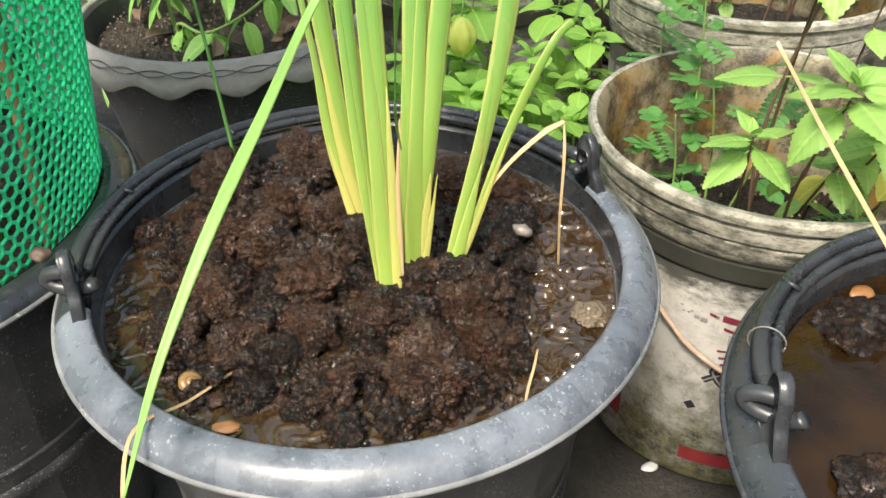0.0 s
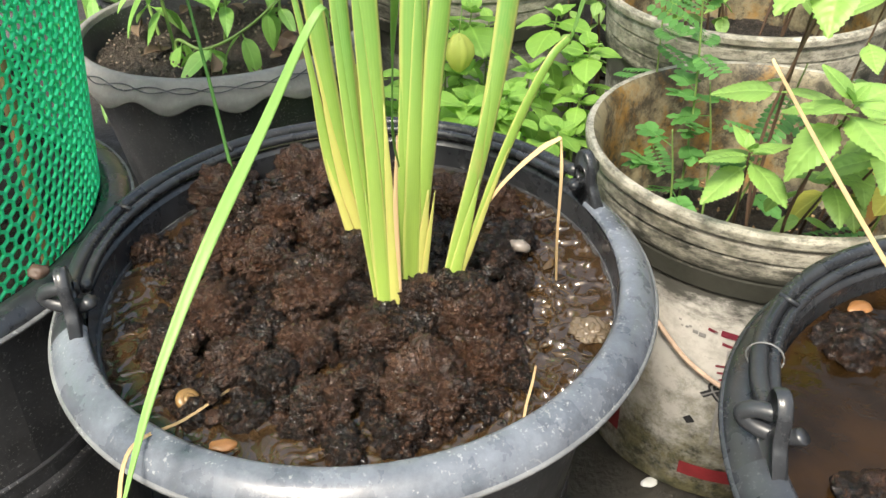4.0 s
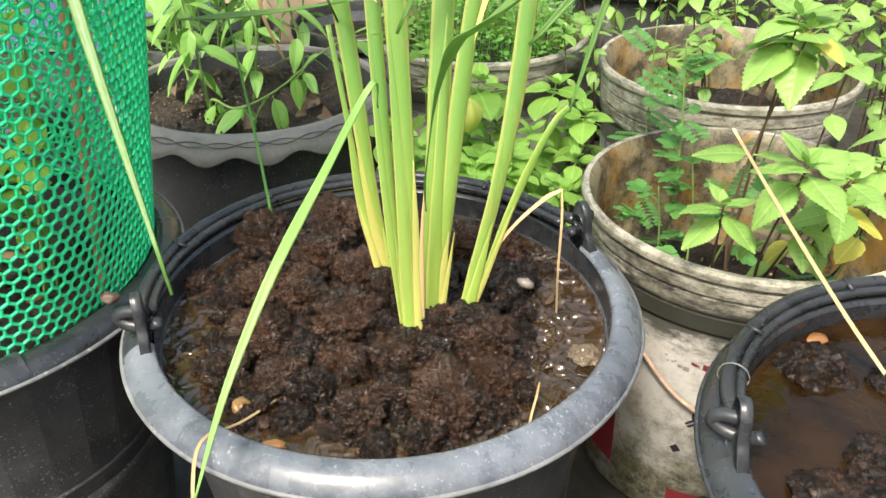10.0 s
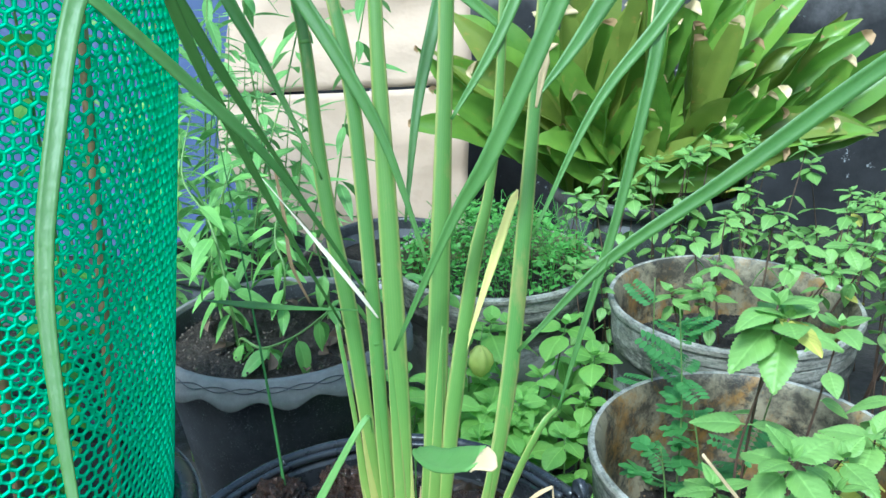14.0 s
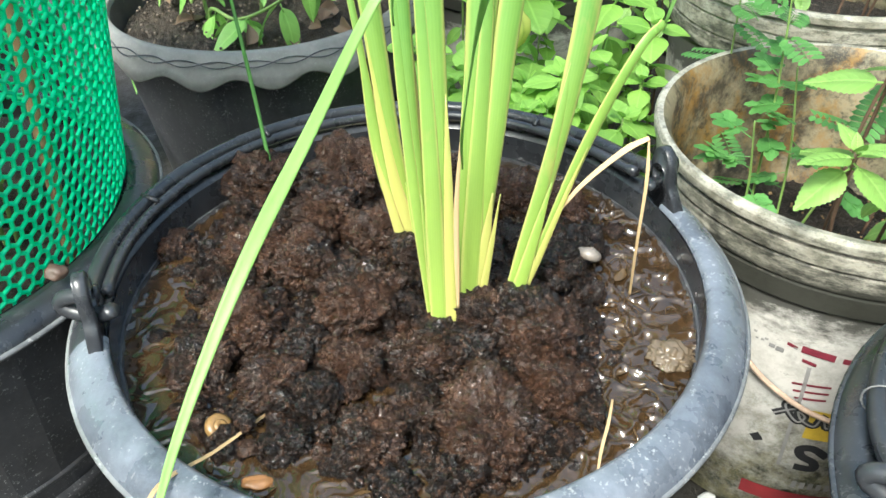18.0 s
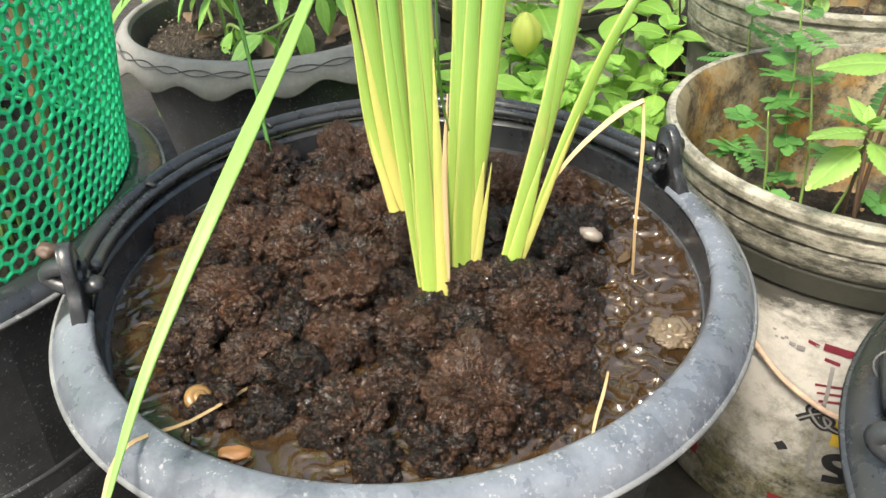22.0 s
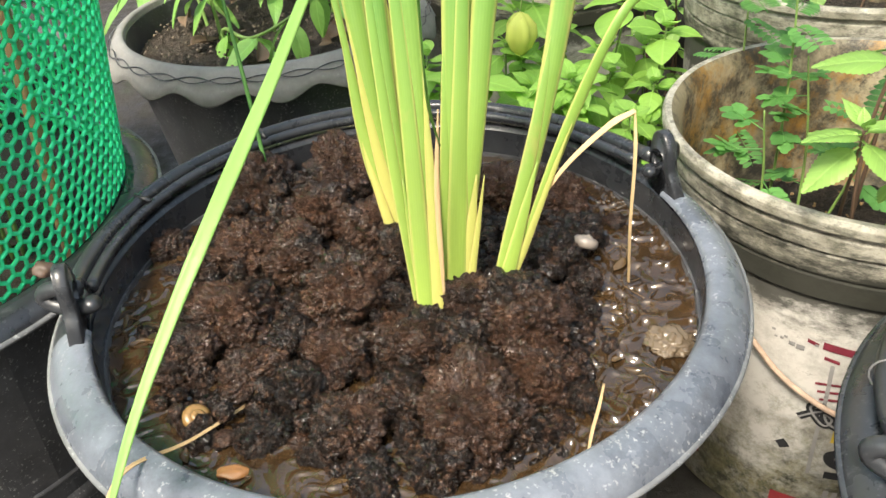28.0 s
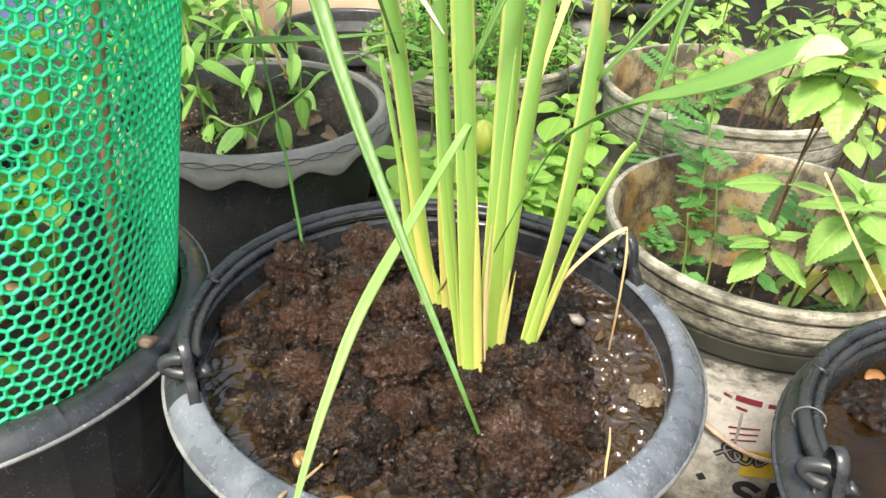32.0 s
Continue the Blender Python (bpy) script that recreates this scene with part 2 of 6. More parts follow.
def make_ground():
    k = Mat("damp_dark_ground", 0.6).world_co()
    base = k.mix(k.noise(14, 6, 0.7), (0.012, 0.011, 0.009), (0.05, 0.045, 0.036))
    moss = k.ramp(k.noise(9, 6, 0.7), (0.55, (0,)), (0.7, (1,)))
    base = k.mix(k.math('MULTIPLY', moss, 0.5), base, (0.035, 0.05, 0.014))
    k.color(base)
    k.rough(k.span(k.noise(40, 4), 0.3, 0.7, 0.35, 0.9))
    k.bump(k.noise(150, 6), 0.6, 0.004)
    return k.m


GROUND = make_ground()


def make_card():
    k = Mat("brown_cardboard", 0.8)
    base = k.mix(k.noise(6, 5), (0.44, 0.31, 0.215), (0.56, 0.42, 0.31))
    base = k.mix(k.math('MULTIPLY', k.ramp(k.noise(24, 6), (0.55, (0,)), (0.75, (1,))), 0.35), base, (0.34, 0.24, 0.15))
    k.color(base)
    k.bump(k.voro(75, co=k.stretch(1, 1, 1.6)), 0.2, 0.002)
    k.bump(k.noise(14, 3), 0.3, 0.012)
    return k.m


CARD = make_card()


def make_leaf(name, c1, c2, rough=0.45, trans=0.35, spots=None, vein=0.0, pitch=260.0):
    """vein: strength of a pale midrib and side veins, on leaves laid along their own y."""
    k = Mat(name, rough)
    base = k.mix(k.noise(30, 4), c1, c2)
    lot = k.math('FRACT', k.math('ADD', k.island(), k.rand()))
    base = k.mix(k.span(lot, 0, 1, 0, 0.5), base, tuple(min(1, q * 1.5 + 0.01) for q in c2))
    if spots:
        base = k.mix(k.math('MULTIPLY', k.ramp(k.noise(45, 5), (0.6, (0,)), (0.72, (1,))), 0.8), base, spots)
    if vein:
        x = k.math('ABSOLUTE', k.sep("X"))
        mid = k.span(x, 0.0002, 0.0012, 1, 0)
        side = k.math('SINE', k.math('MULTIPLY', k.math('SUBTRACT', k.sep("Y"), k.math('MULTIPLY', x, 0.9)), pitch * 6.28))
        lines = k.math('MAXIMUM', mid, k.span(side, 0.86, 1.0, 0, 0.3))
        base = k.mix(k.math('MULTIPLY', lines, vein), base, tuple(min(1, q * 2.0 + 0.05) for q in c2))
        k.bump(side, 0.12, 0.0010)
    k.color(base)
    k.bump(k.noise(140, 3), 0.35, 0.0015)
    t = k.n.new("ShaderNodeBsdfTranslucent")
    k.l.new(base, t.inputs[0])
    mx = k.n.new("ShaderNodeMixShader")
    mx.inputs[0].default_value = trans
    k.l.new(k.p.outputs[0], mx.inputs[1])
    k.l.new(t.outputs[0], mx.inputs[2])
    k.l.new(mx.outputs[0], k.n["Material Output"].inputs[0])
    return k.m


def make_stem(name, foot, mid, high, margin, amount):
    """Leaf sheaths: pale at the foot, greener above, fine lengthwise ribs and a paler papery margin."""
    k = Mat(name, 0.38).world_co()

    def along(which):
        t = k.n.new("ShaderNodeAttribute")
        t.attribute_name = which
        return t.outputs["Fac"]

    across = along("across")
    z = k.math('ADD', k.sep("Z"), k.math('MULTIPLY', k.noise(7, 2), 0.12))
    base = k.ramp(k.span(z, RIM - 0.02, RIM + 0.42), (0.0, foot), (0.20, mid), (0.50, high), (0.85, tuple(q * 0.8 for q in high)))
    wander = k.math('MULTIPLY', k.noise(40, 3, 0.6, k.stretch(1, 1, 0.06)), 0.25)
    ribs = k.math('SINE', k.math('MULTIPLY', k.math('ADD', across, k.math('MULTIPLY', wander, 1.3)), 24.0))
    base = k.mix(k.math('MULTIPLY', k.span(ribs, -0.2, 1.0), 0.05), base, tuple(min(1, q * 1.5 + 0.03) for q in mid))
    edge = k.span(k.math('ADD', k.math('ABSOLUTE', across), wander), 0.80, 1.06)
    base = k.mix(k.math('MULTIPLY', edge, amount), base, margin)
    base = k.mix(k.math('MULTIPLY', k.rand(), 0.16), base, tuple(min(1, q * 1.35) for q in mid))
    stain = k.ramp(k.noise(38, 5, 0.7, k.stretch(1, 1, 0.18)), (0.60, (0,)), (0.72, (1,)))
    base = k.mix(k.math('MULTIPLY', stain, 0.40), base, (0.46, 0.33, 0.12))
    k.color(base)
    k.bump(ribs, 0.06, 0.0004)
    k.bump(k.noise(160, 3, 0.6, k.stretch(1, 1, 0.1)), 0.15, 0.0008)
    return glow_through(k, base, 0.28)


STEM = make_stem("rice_sheath", (0.40, 0.40, 0.105), (0.265, 0.365, 0.062), (0.135, 0.295, 0.057), (0.52, 0.48, 0.165), 0.72)
YELLOWSTEM = make_stem("yellowing_rice_sheath", (0.46, 0.41, 0.135), (0.41, 0.40, 0.105), (0.31, 0.38, 0.09), (0.52, 0.40, 0.16), 0.7)
BLADE = make_leaf("rice_blade", (0.078, 0.190, 0.036), (0.130, 0.265, 0.056), 0.42, 0.35)
DEADLEAF = make_leaf("dead_rice_leaf", (0.38, 0.25, 0.12), (0.54, 0.39, 0.21), 0.65, 0.2)
PALEBLADE = make_leaf("pale_blade", (0.17, 0.36, 0.08), (0.27, 0.46, 0.13), 0.45, 0.45)
YELLOWLEAF = make_leaf("yellowed_leaf", (0.40, 0.40, 0.06), (0.52, 0.48, 0.10), 0.55, 0.35, (0.30, 0.16, 0.05), 0.3, 190)
STRAW = make_leaf("dry_straw", (0.50, 0.36, 0.18), (0.68, 0.53, 0.30), 0.7, 0.15, (0.36, 0.2, 0.08))
YELLOW = make_leaf("yellowing_blade", (0.55, 0.52, 0.12), (0.68, 0.62, 0.22), 0.5, 0.3, (0.55, 0.40, 0.18))
MINT = make_leaf("mint_leaf", (0.135, 0.285, 0.050), (0.27, 0.43, 0.110), 0.45, 0.40, None, 0.22, 190)
WEED = make_leaf("soft_weed_leaf", (0.13, 0.31, 0.036), (0.30, 0.50, 0.095), 0.5, 0.42, None, 0.22, 150)
CHILI = make_leaf("chilli_leaf", (0.14, 0.32, 0.055), (0.25, 0.45, 0.10), 0.35, 0.3, None, 0.2, 120)
NARROW = make_leaf("narrow_weed_leaf", (0.12, 0.28, 0.06), (0.22, 0.40, 0.11), 0.45, 0.4, None, 0.25, 90)
GINGERS = [make_leaf("turmeric_leaf", (0.060, 0.150, 0.014), (0.17, 0.30, 0.035), 0.34, 0.34, (0.30, 0.27, 0.05)),
           make_leaf("young_turmeric_leaf", (0.10, 0.22, 0.020), (0.22, 0.35, 0.045), 0.34, 0.38, (0.36, 0.33, 0.06)),
           make_leaf("old_turmeric_leaf", (0.075, 0.135, 0.016), (0.20, 0.24, 0.035), 0.38, 0.28, (0.34, 0.24, 0.06))]
FERN = make_leaf("feathery_leaf", (0.055, 0.175, 0.036), (0.105, 0.265, 0.062), 0.55, 0.35)
HERB = make_leaf("herb_leaf", (0.07, 0.22, 0.03), (0.16, 0.38, 0.06), 0.5, 0.35)
BROWNLEAF = make_leaf("brown_leaf", (0.22, 0.12, 0.05), (0.42, 0.28, 0.14), 0.7, 0.2)
LITTER = make_leaf("dark_litter", (0.075, 0.045, 0.028), (0.17, 0.11, 0.065), 0.75, 0.1)
TWIG = make_leaf("brown_twig", (0.05, 0.03, 0.018), (0.11, 0.065, 0.04), 0.7, 0.02)


def plain(name, col, rough=0.5, var=0.25, scale=40):
    k = Mat(name, rough)
    k.color(k.mix(k.noise(scale, 4), tuple(q * (1 - var) for q in col), tuple(min(1, q * (1 + var)) for q in col)))
    k.bump(k.noise(scale * 5, 4), 0.2, 0.001)
    return k.m


# ---- mesh helpers ----
def part(name, bm, material, parent=None, label="", smooth=True):
    """Links a bmesh, or a pair of vertices and faces, as one mesh object."""
    me = bpy.data.meshes.new(name)
    if isinstance(bm, tuple):
        me.from_pydata([tuple(v) for v in bm[0]], [], [tuple(f) for f in bm[1]])
    else:
        bm.to_mesh(me)
        bm.free()
    for mat in material if isinstance(material, (list, tuple)) else [material]:
        me.materials.append(mat)
    if smooth:
        me.polygons.foreach_set("use_smooth", [True] * len(me.polygons))
    ob = new(name, me)
    if parent:
        ob.parent = parent
    if label:
        ob["label"] = label
    return ob


def holder(name, x, y, z, label, category, group="", rot=0.0):
    ob = new(name)
    ob.empty_display_size = 0.02
    ob.matrix_basis = pose(x, y, z, 0, 0, rot)
    return tagged(ob, label, category, group)


def lathe(profile, segs=96, a0=0.0, a1=360.0):
    """Vertices and faces of a profile of (radius, height) turned about z."""
    full = abs(a1 - a0) >= 359.9
    n = segs if full else segs + 1
    vs = [(r * math.cos(a), r * math.sin(a), z) for a in (radians(a0 + (a1 - a0) * i / segs) for i in range(n)) for r, z in profile]
    m = len(profile)
    fs = []
    for i in range(segs):
        j = (i + 1) % n
        for k in range(m - 1):
            fs.append((i * m + k, j * m + k, j * m + k + 1, i * m + k + 1))
    return vs, fs


def arc(cx, cz, r, a0, a1, n):
    return [(cx + r * math.cos(radians(a0 + (a1 - a0) * i / n)), cz + r * math.sin(radians(a0 + (a1 - a0) * i / n))) for i in range(n + 1)]


def smooth_line(points, n):
    """n + 1 points along a Catmull-Rom line through the points."""
    P = [Vector(p) for p in points]
    P = [2 * P[0] - P[1]] + P + [2 * P[-1] - P[-2]]
    out = []
    for i in range(n + 1):
        u = i / n * (len(P) - 3)
        k = min(int(u), len(P) - 4)
        t = u - k
        a, b, c, d = P[k:k + 4]
        out.append(0.5 * (2 * b + (c - a) * t + (2 * a - 5 * b + 4 * c - d) * t * t + (3 * b - a - 3 * c + d) * t ** 3))
    return out


def joined(pieces):
    vs, fs = [], []
    for v, f in pieces:
        o = len(vs)
        vs.extend(v)
        fs.extend(tuple(i + o for i in q) for q in f)
    return vs, fs


def tube(points, radii, sides=8, flat=1.0, n=None, cap=True, up=None):
    """A tapered tube along the points; flat squeezes it across."""
    L = smooth_line(points, n) if n else [Vector(p) for p in points]
    m = len(L)
    rad = [radii if isinstance(radii, (int, float)) else float(np.interp(i / (m - 1), np.linspace(0, 1, len(radii)), radii)) for i in range(m)]
    vs, fs = [], []
    side = Vector(up) if up else None
    for i, p in enumerate(L):
        d = (L[min(i + 1, m - 1)] - L[max(i - 1, 0)]).normalized()
        if side is None:
            side = d.orthogonal().normalized()
        side = (side - d * side.dot(d)).normalized()
        oth = d.cross(side)
        for k in range(sides):
            a = 2 * math.pi * k / sides
            vs.append(p + side * (math.cos(a) * rad[i]) + oth * (math.sin(a) * rad[i] * flat))
    for i in range(m - 1):
        for k in range(sides):
            q = (k + 1) % sides
            fs.append((i * sides + k, i * sides + q, (i + 1) * sides + q, (i + 1) * sides + k))
    if cap:
        fs.append(tuple(range(sides))[::-1])
        fs.append(tuple((m - 1) * sides + k for k in range(sides)))
    return vs, fs


def blade(points, widths, n=24, fold=0.25, face=(0, -1, 0), wave=0.0):
    """A long leaf with a midrib fold; face is the way its upper side looks."""
    L = smooth_line(points, n)
    vs, fs = [], []
    for i, p in enumerate(L):
        d = (L[min(i + 1, n)] - L[max(i - 1, 0)]).normalized()
        side = d.cross(Vector(face)).normalized()
        nor = side.cross(d).normalized()
        w = float(np.interp(i / n, np.linspace(0, 1, len(widths)), widths))
        lift = wave * math.sin(i * 1.3) * w
        for s in (-1, -0.5, 0, 0.5, 1):
            vs.append(p + side * (s * w) + nor * (abs(s) * fold * w + lift * s))
    for i in range(n):
        for k in range(4):
            a = i * 5 + k
            fs.append((a, a + 1, a + 6, a + 5))
    return vs, fs

# ---- setting ----
def box_mesh(x0, x1, y0, y1, z0, z1):
    v = [(x, y, z) for x in (x0, x1) for y in (y0, y1) for z in (z0, z1)]
    return v, [(0, 1, 3, 2), (4, 6, 7, 5), (0, 4, 5, 1), (2, 3, 7, 6), (0, 2, 6, 4), (1, 5, 7, 3)]


def ground_sheet():
    xs = np.r_[-300, -40, -6, np.linspace(-2, 2, 90), 6, 40, 300]
    vs, fs = [], []
    for y in xs:
        for x in xs:
            h = 0.006 * noise.noise(Vector((x * 7, y * 7, 0))) + 0.003 * noise.noise(Vector((x * 31, y * 31, 4))) if abs(x) < 3 and abs(y) < 3 else 0
            vs.append((x, y, h - 0.006))
    m = len(xs)
    for j in range(m - 1):
        for i in range(m - 1):
            fs.append((j * m + i, j * m + i + 1, (j + 1) * m + i + 1, (j + 1) * m + i))
    return vs, fs


tagged(part("ground", ground_sheet(), GROUND), "damp dark earth with mossy patches under the pots", "ground", kind="structure")
tagged(part("wall_back", box_mesh(-3.5, 3.5, 1.75, 1.93, -0.02, 1.40), WALL, smooth=False), "mould-blackened plaster garden wall with flaking pale paint", "wall", kind="structure")


# unseen walls added behind and beside the camera to hold back low sky light
tagged(part("wall_front", box_mesh(-3.5, 3.5, -2.6, -2.4, -0.02, 0.95), WALL, smooth=False), "unseen plaster wall added behind the camera to hold back sky light", "wall", kind="structure")
tagged(part("wall_left", box_mesh(-2.2, -2.0, -2.39, 1.74, -0.02, 0.8), WALL, smooth=False), "unseen plaster wall added beside the camera to hold back sky light", "wall", kind="structure")
tagged(part("wall_right", box_mesh(2.1, 2.3, -2.39, 1.74, -0.02, 1.6), WALL, smooth=False), "unseen plaster wall added beside the camera to hold back sky light", "wall", kind="structure")


# ---- black buckets ----
def bucket(x, y, rot, label, lug_angles, k=1.0, top=RIM, bail=True, front=RIMGREY, lugs=True, edge=LIP):
    """k scales the width; the rolled rim falls outwards to a thin pale lip."""
    b = holder("bucket", x, y, 0, label, "bucket", "black plastic buckets", rot)
    z = top

    def w(*prof):
        return [(r * k, h) for r, h in prof]

    body = w((0.0, 0.004), (0.118, 0.004), (0.124, 0.010), (0.132, 0.10), (0.1405, 0.20), (0.1560, z - 0.032), (0.158, z - 0.022),
             (0.1555, z - 0.022), (0.1535, z - 0.032), (0.139, 0.20), (0.128, 0.10), (0.120, 0.014), (0.0, 0.012))
    part("body", lathe(body, 32), BLACK, b, smooth=False)
    prof = arc(0.1605, z - 0.0045, 0.0038, 170, 100, 4) + [(0.1630, z - 0.0003), (0.1672, z - 0.0010), (0.1715, z - 0.0035), (0.1755, z - 0.0075), (0.1782, z - 0.0115)]
    under = ((0.1785, z - 0.0128), (0.172, z - 0.016), (0.160, z - 0.02), (0.1545, z - 0.027))
    l0, l1 = lug_angles
    part("rim_front", lathe(w(*prof, *under), 72, l1 + 1, l0 + 359), front, b, "weathered plastic rim, the grey one with sky sheen in its colour")
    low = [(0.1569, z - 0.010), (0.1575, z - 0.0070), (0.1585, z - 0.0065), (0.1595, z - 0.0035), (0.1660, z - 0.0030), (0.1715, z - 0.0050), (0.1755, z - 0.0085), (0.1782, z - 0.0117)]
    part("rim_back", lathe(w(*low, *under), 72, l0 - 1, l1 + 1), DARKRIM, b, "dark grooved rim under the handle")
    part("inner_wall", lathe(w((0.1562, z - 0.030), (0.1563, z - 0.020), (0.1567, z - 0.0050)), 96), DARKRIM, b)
    part("lip", lathe(w((0.1780, z - 0.0114), (0.1794, z - 0.0118), (0.1800, z - 0.0130), (0.1796, z - 0.0142), (0.1780, z - 0.0142)), 128), edge, b, "scuffed rim edge")
    part("hoop", lathe(w((0.1392, 0.183), (0.1408, 0.1845), (0.1410, 0.1865), (0.1396, 0.188)), 96), BLACK, b)
    part("hoop", lathe(w((0.1375, 0.155), (0.1400, 0.158), (0.1405, 0.166), (0.1383, 0.170)), 96), BLACK, b)
    for ang, s in zip(lug_angles, (1, -1)) if lugs else ():
        part("lug", lug_mesh(ang, z, s, k), DARKRIM, b, "black moulded handle lug with an eye")
    if bail:
        part("bail_handle", joined(bail_mesh(lug_angles[0] + 5, lug_angles[1] - 4, z, k)), DARKRIM, b, "black plastic carrying handle folded on the rim")
    return b


def on_rim(ang, r, z):
    return Vector((r * math.cos(radians(ang)), r * math.sin(radians(ang)), z))


def lug_mesh(ang, z, s, k):
    """An upright plate along the rim: a long low heel rising to a round head with an eye for the handle."""
    R, n = 0.162 * k, 28
    outline = [(-0.017, -0.006), (-0.015, 0.001), (-0.006, 0.010), (-0.0035, 0.024), (0.001, 0.031), (0.007, 0.033), (0.012, 0.030), (0.0145, 0.023), (0.0145, -0.010), (0.0, -0.012)]
    cx, cz, hole = 0.0058, 0.0150, 0.0052
    ring = []
    for i in range(n):
        q = 2 * math.pi * i / n
        dx, dz = math.cos(q), math.sin(q)
        best = 0.05
        for (x0, z0), (x1, z1) in zip(outline, outline[1:] + outline[:1]):
            det = dx * (z1 - z0) - dz * (x1 - x0)
            if abs(det) > 1e-9:
                t = ((x0 - cx) * (z1 - z0) - (z0 - cz) * (x1 - x0)) / det
                u = ((x0 - cx) * dz - (z0 - cz) * dx) / det
                if t > 0 and -0.001 <= u <= 1.001:
                    best = min(best, t)
        ring.append((dx, dz, best))
    vs, fs = [], []
    rad, tan = on_rim(ang, 1, 0), on_rim(ang + 90, 1, 0)
    for shift, shrink in ((-0.0034, 0.0012), (-0.0024, 0), (0.0024, 0), (0.0034, 0.0012)):
        for dx, dz, far in ring:
            for t in (hole + shrink, far - shrink):
                vs.append(rad * (R + shift) + tan * (s * k * (cx + dx * t)) + Vector((0, 0, z + cz + dz * t)))
    for i in range(n):
        j = (i + 1) % n
        for layer in range(3):
            a, c = layer * 2 * n, (layer + 1) * 2 * n
            fs.append((a + 2 * i + 1, a + 2 * j + 1, c + 2 * j + 1, c + 2 * i + 1))
            fs.append((a + 2 * i, a + 2 * j, c + 2 * j, c + 2 * i))
        for a in (0, 6 * n):
            fs.append((a + 2 * i, a + 2 * j, a + 2 * j + 1, a + 2 * i + 1))
    return vs, fs


def bail_mesh(a0, a1, z, k):
    n = 60
    A = [a0 + (a1 - a0) * i / n for i in range(n + 1)]
    rr = [k * (0.161 + 0.0085 * math.sin(math.pi * i / n) ** 0.5) for i in range(n + 1)]
    hh = [0.005 + 0.008 * math.exp(-min(i, n - i) / 2.2) for i in range(n + 1)]
    outer = tube([on_rim(a, r, z + h) for a, r, h in zip(A, rr, hh)], 0.0046, 8)
    inner = tube([on_rim(a, r - 0.0075, z + h - 0.002) for a, r, h in zip(A, rr, hh)][1:-1], 0.0034, 8)
    web = [outer, inner]
    for i in range(12, 52, 12):
        web.append(tube([on_rim(A[i], rr[i] - 0.009, z + hh[i] + 0.002), on_rim(A[i], rr[i] + 0.002, z + hh[i] + 0.0045)], 0.0016, 6))
    for a, s in ((a0, -1), (a1, 1)):
        c = on_rim(a + s * 2.0, 0.163 * k, z + 0.0130)
        rad, tan = on_rim(a, 1, 0), on_rim(a + 90, 1, 0)
        web.append(tube([c + rad * (0.0125 * math.cos(q)) + Vector((0, 0, 0.006 * math.sin(q))) - tan * (s * 0.005 * math.cos(q)) for q in (radians(190 + 270 * i / 18) for i in range(19))], 0.0042, 8))
    return web


def disc(radius, z, segs=96):
    return lathe([(0.0, z), (radius * 0.5, z), (radius, z)], segs)


bucket(0, 0, 0, "black plastic bucket with grey rim planted with rice", (24, 201))
bucket(-0.344, 0.047, 0, "black plastic bucket holding the green net tube", (-44, 133), 1.0, RIM - 0.003, False, MIDRIM, False)
bucket(0.3614, -0.166, -25, "black plastic bucket filled with brown water", (24, 201), 1.0, RIM + 0.002, True, MIDRIM, True, MIDRIM)

# ---- white paint pails ----
PAIL_BODIES = []


def crisp(profile, near=0.0009):
    """Adds points close to the ends of long stretches, so that flat bands stay flat."""
    out = [profile[0]]
    for (r0, z0), (r1, z1) in zip(profile, profile[1:]):
        d = math.hypot(r1 - r0, z1 - z0)
        if d > 4 * near:
            for t in (near / d, 1 - near / d):
                out.append((r0 + (r1 - r0) * t, z0 + (z1 - z0) * t))
        out.append((r1, z1))
    return out


def pail(x, y, r, h, label, rot=0.0, group="white paint pails"):
    p = holder("paint_pail", x, y, 0, label, "pail", group, rot)
    q = r / 0.152
    prof = [(0.0, 0.003), (0.128 * q, 0.003), (0.1325 * q, 0.008), (0.1375 * q, h * 0.5), (0.1415 * q, h - 0.075), (0.1415 * q, h - 0.062)]
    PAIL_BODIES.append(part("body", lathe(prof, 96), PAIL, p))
    bands = [(r * q, h + z) for r, z in ((0.1415, -0.066), (0.1450, -0.064), (0.1456, -0.048), (0.1442, -0.0465), (0.1460, -0.045), (0.1467, -0.030), (0.1450, -0.0285), (0.1474, -0.027),
                                         (0.1480, -0.016), (0.1460, -0.0145), (0.1482, -0.012), (0.1515, -0.010), (0.1520, -0.004), (0.1500, -0.0005), (0.1455, -0.001))]
    part("rim", lathe(crisp(bands), 96), PAILRIM, p, "grimy ribbed pail rim, darker towards its lower bands")
    part("inside", lathe([(0.1455 * q, h - 0.001), (0.1400 * q, h - 0.008), (0.1372 * q, h - 0.07), (0.1345 * q, h * 0.5), (0.0, h * 0.5 - 0.001)], 96), PAILIN, p, "rust and algae stained inside")
    return p


pail_1 = pail(0.325, 0.205, 0.155, RIM - 0.028, "dirty white paint pail with mint seedlings")
pail(0.390, 0.515, 0.158, RIM - 0.006, "weathered white paint pail with mint")
pail(0.085, 0.70, 0.160, RIM - 0.02, "weathered white paint pail with small herbs")


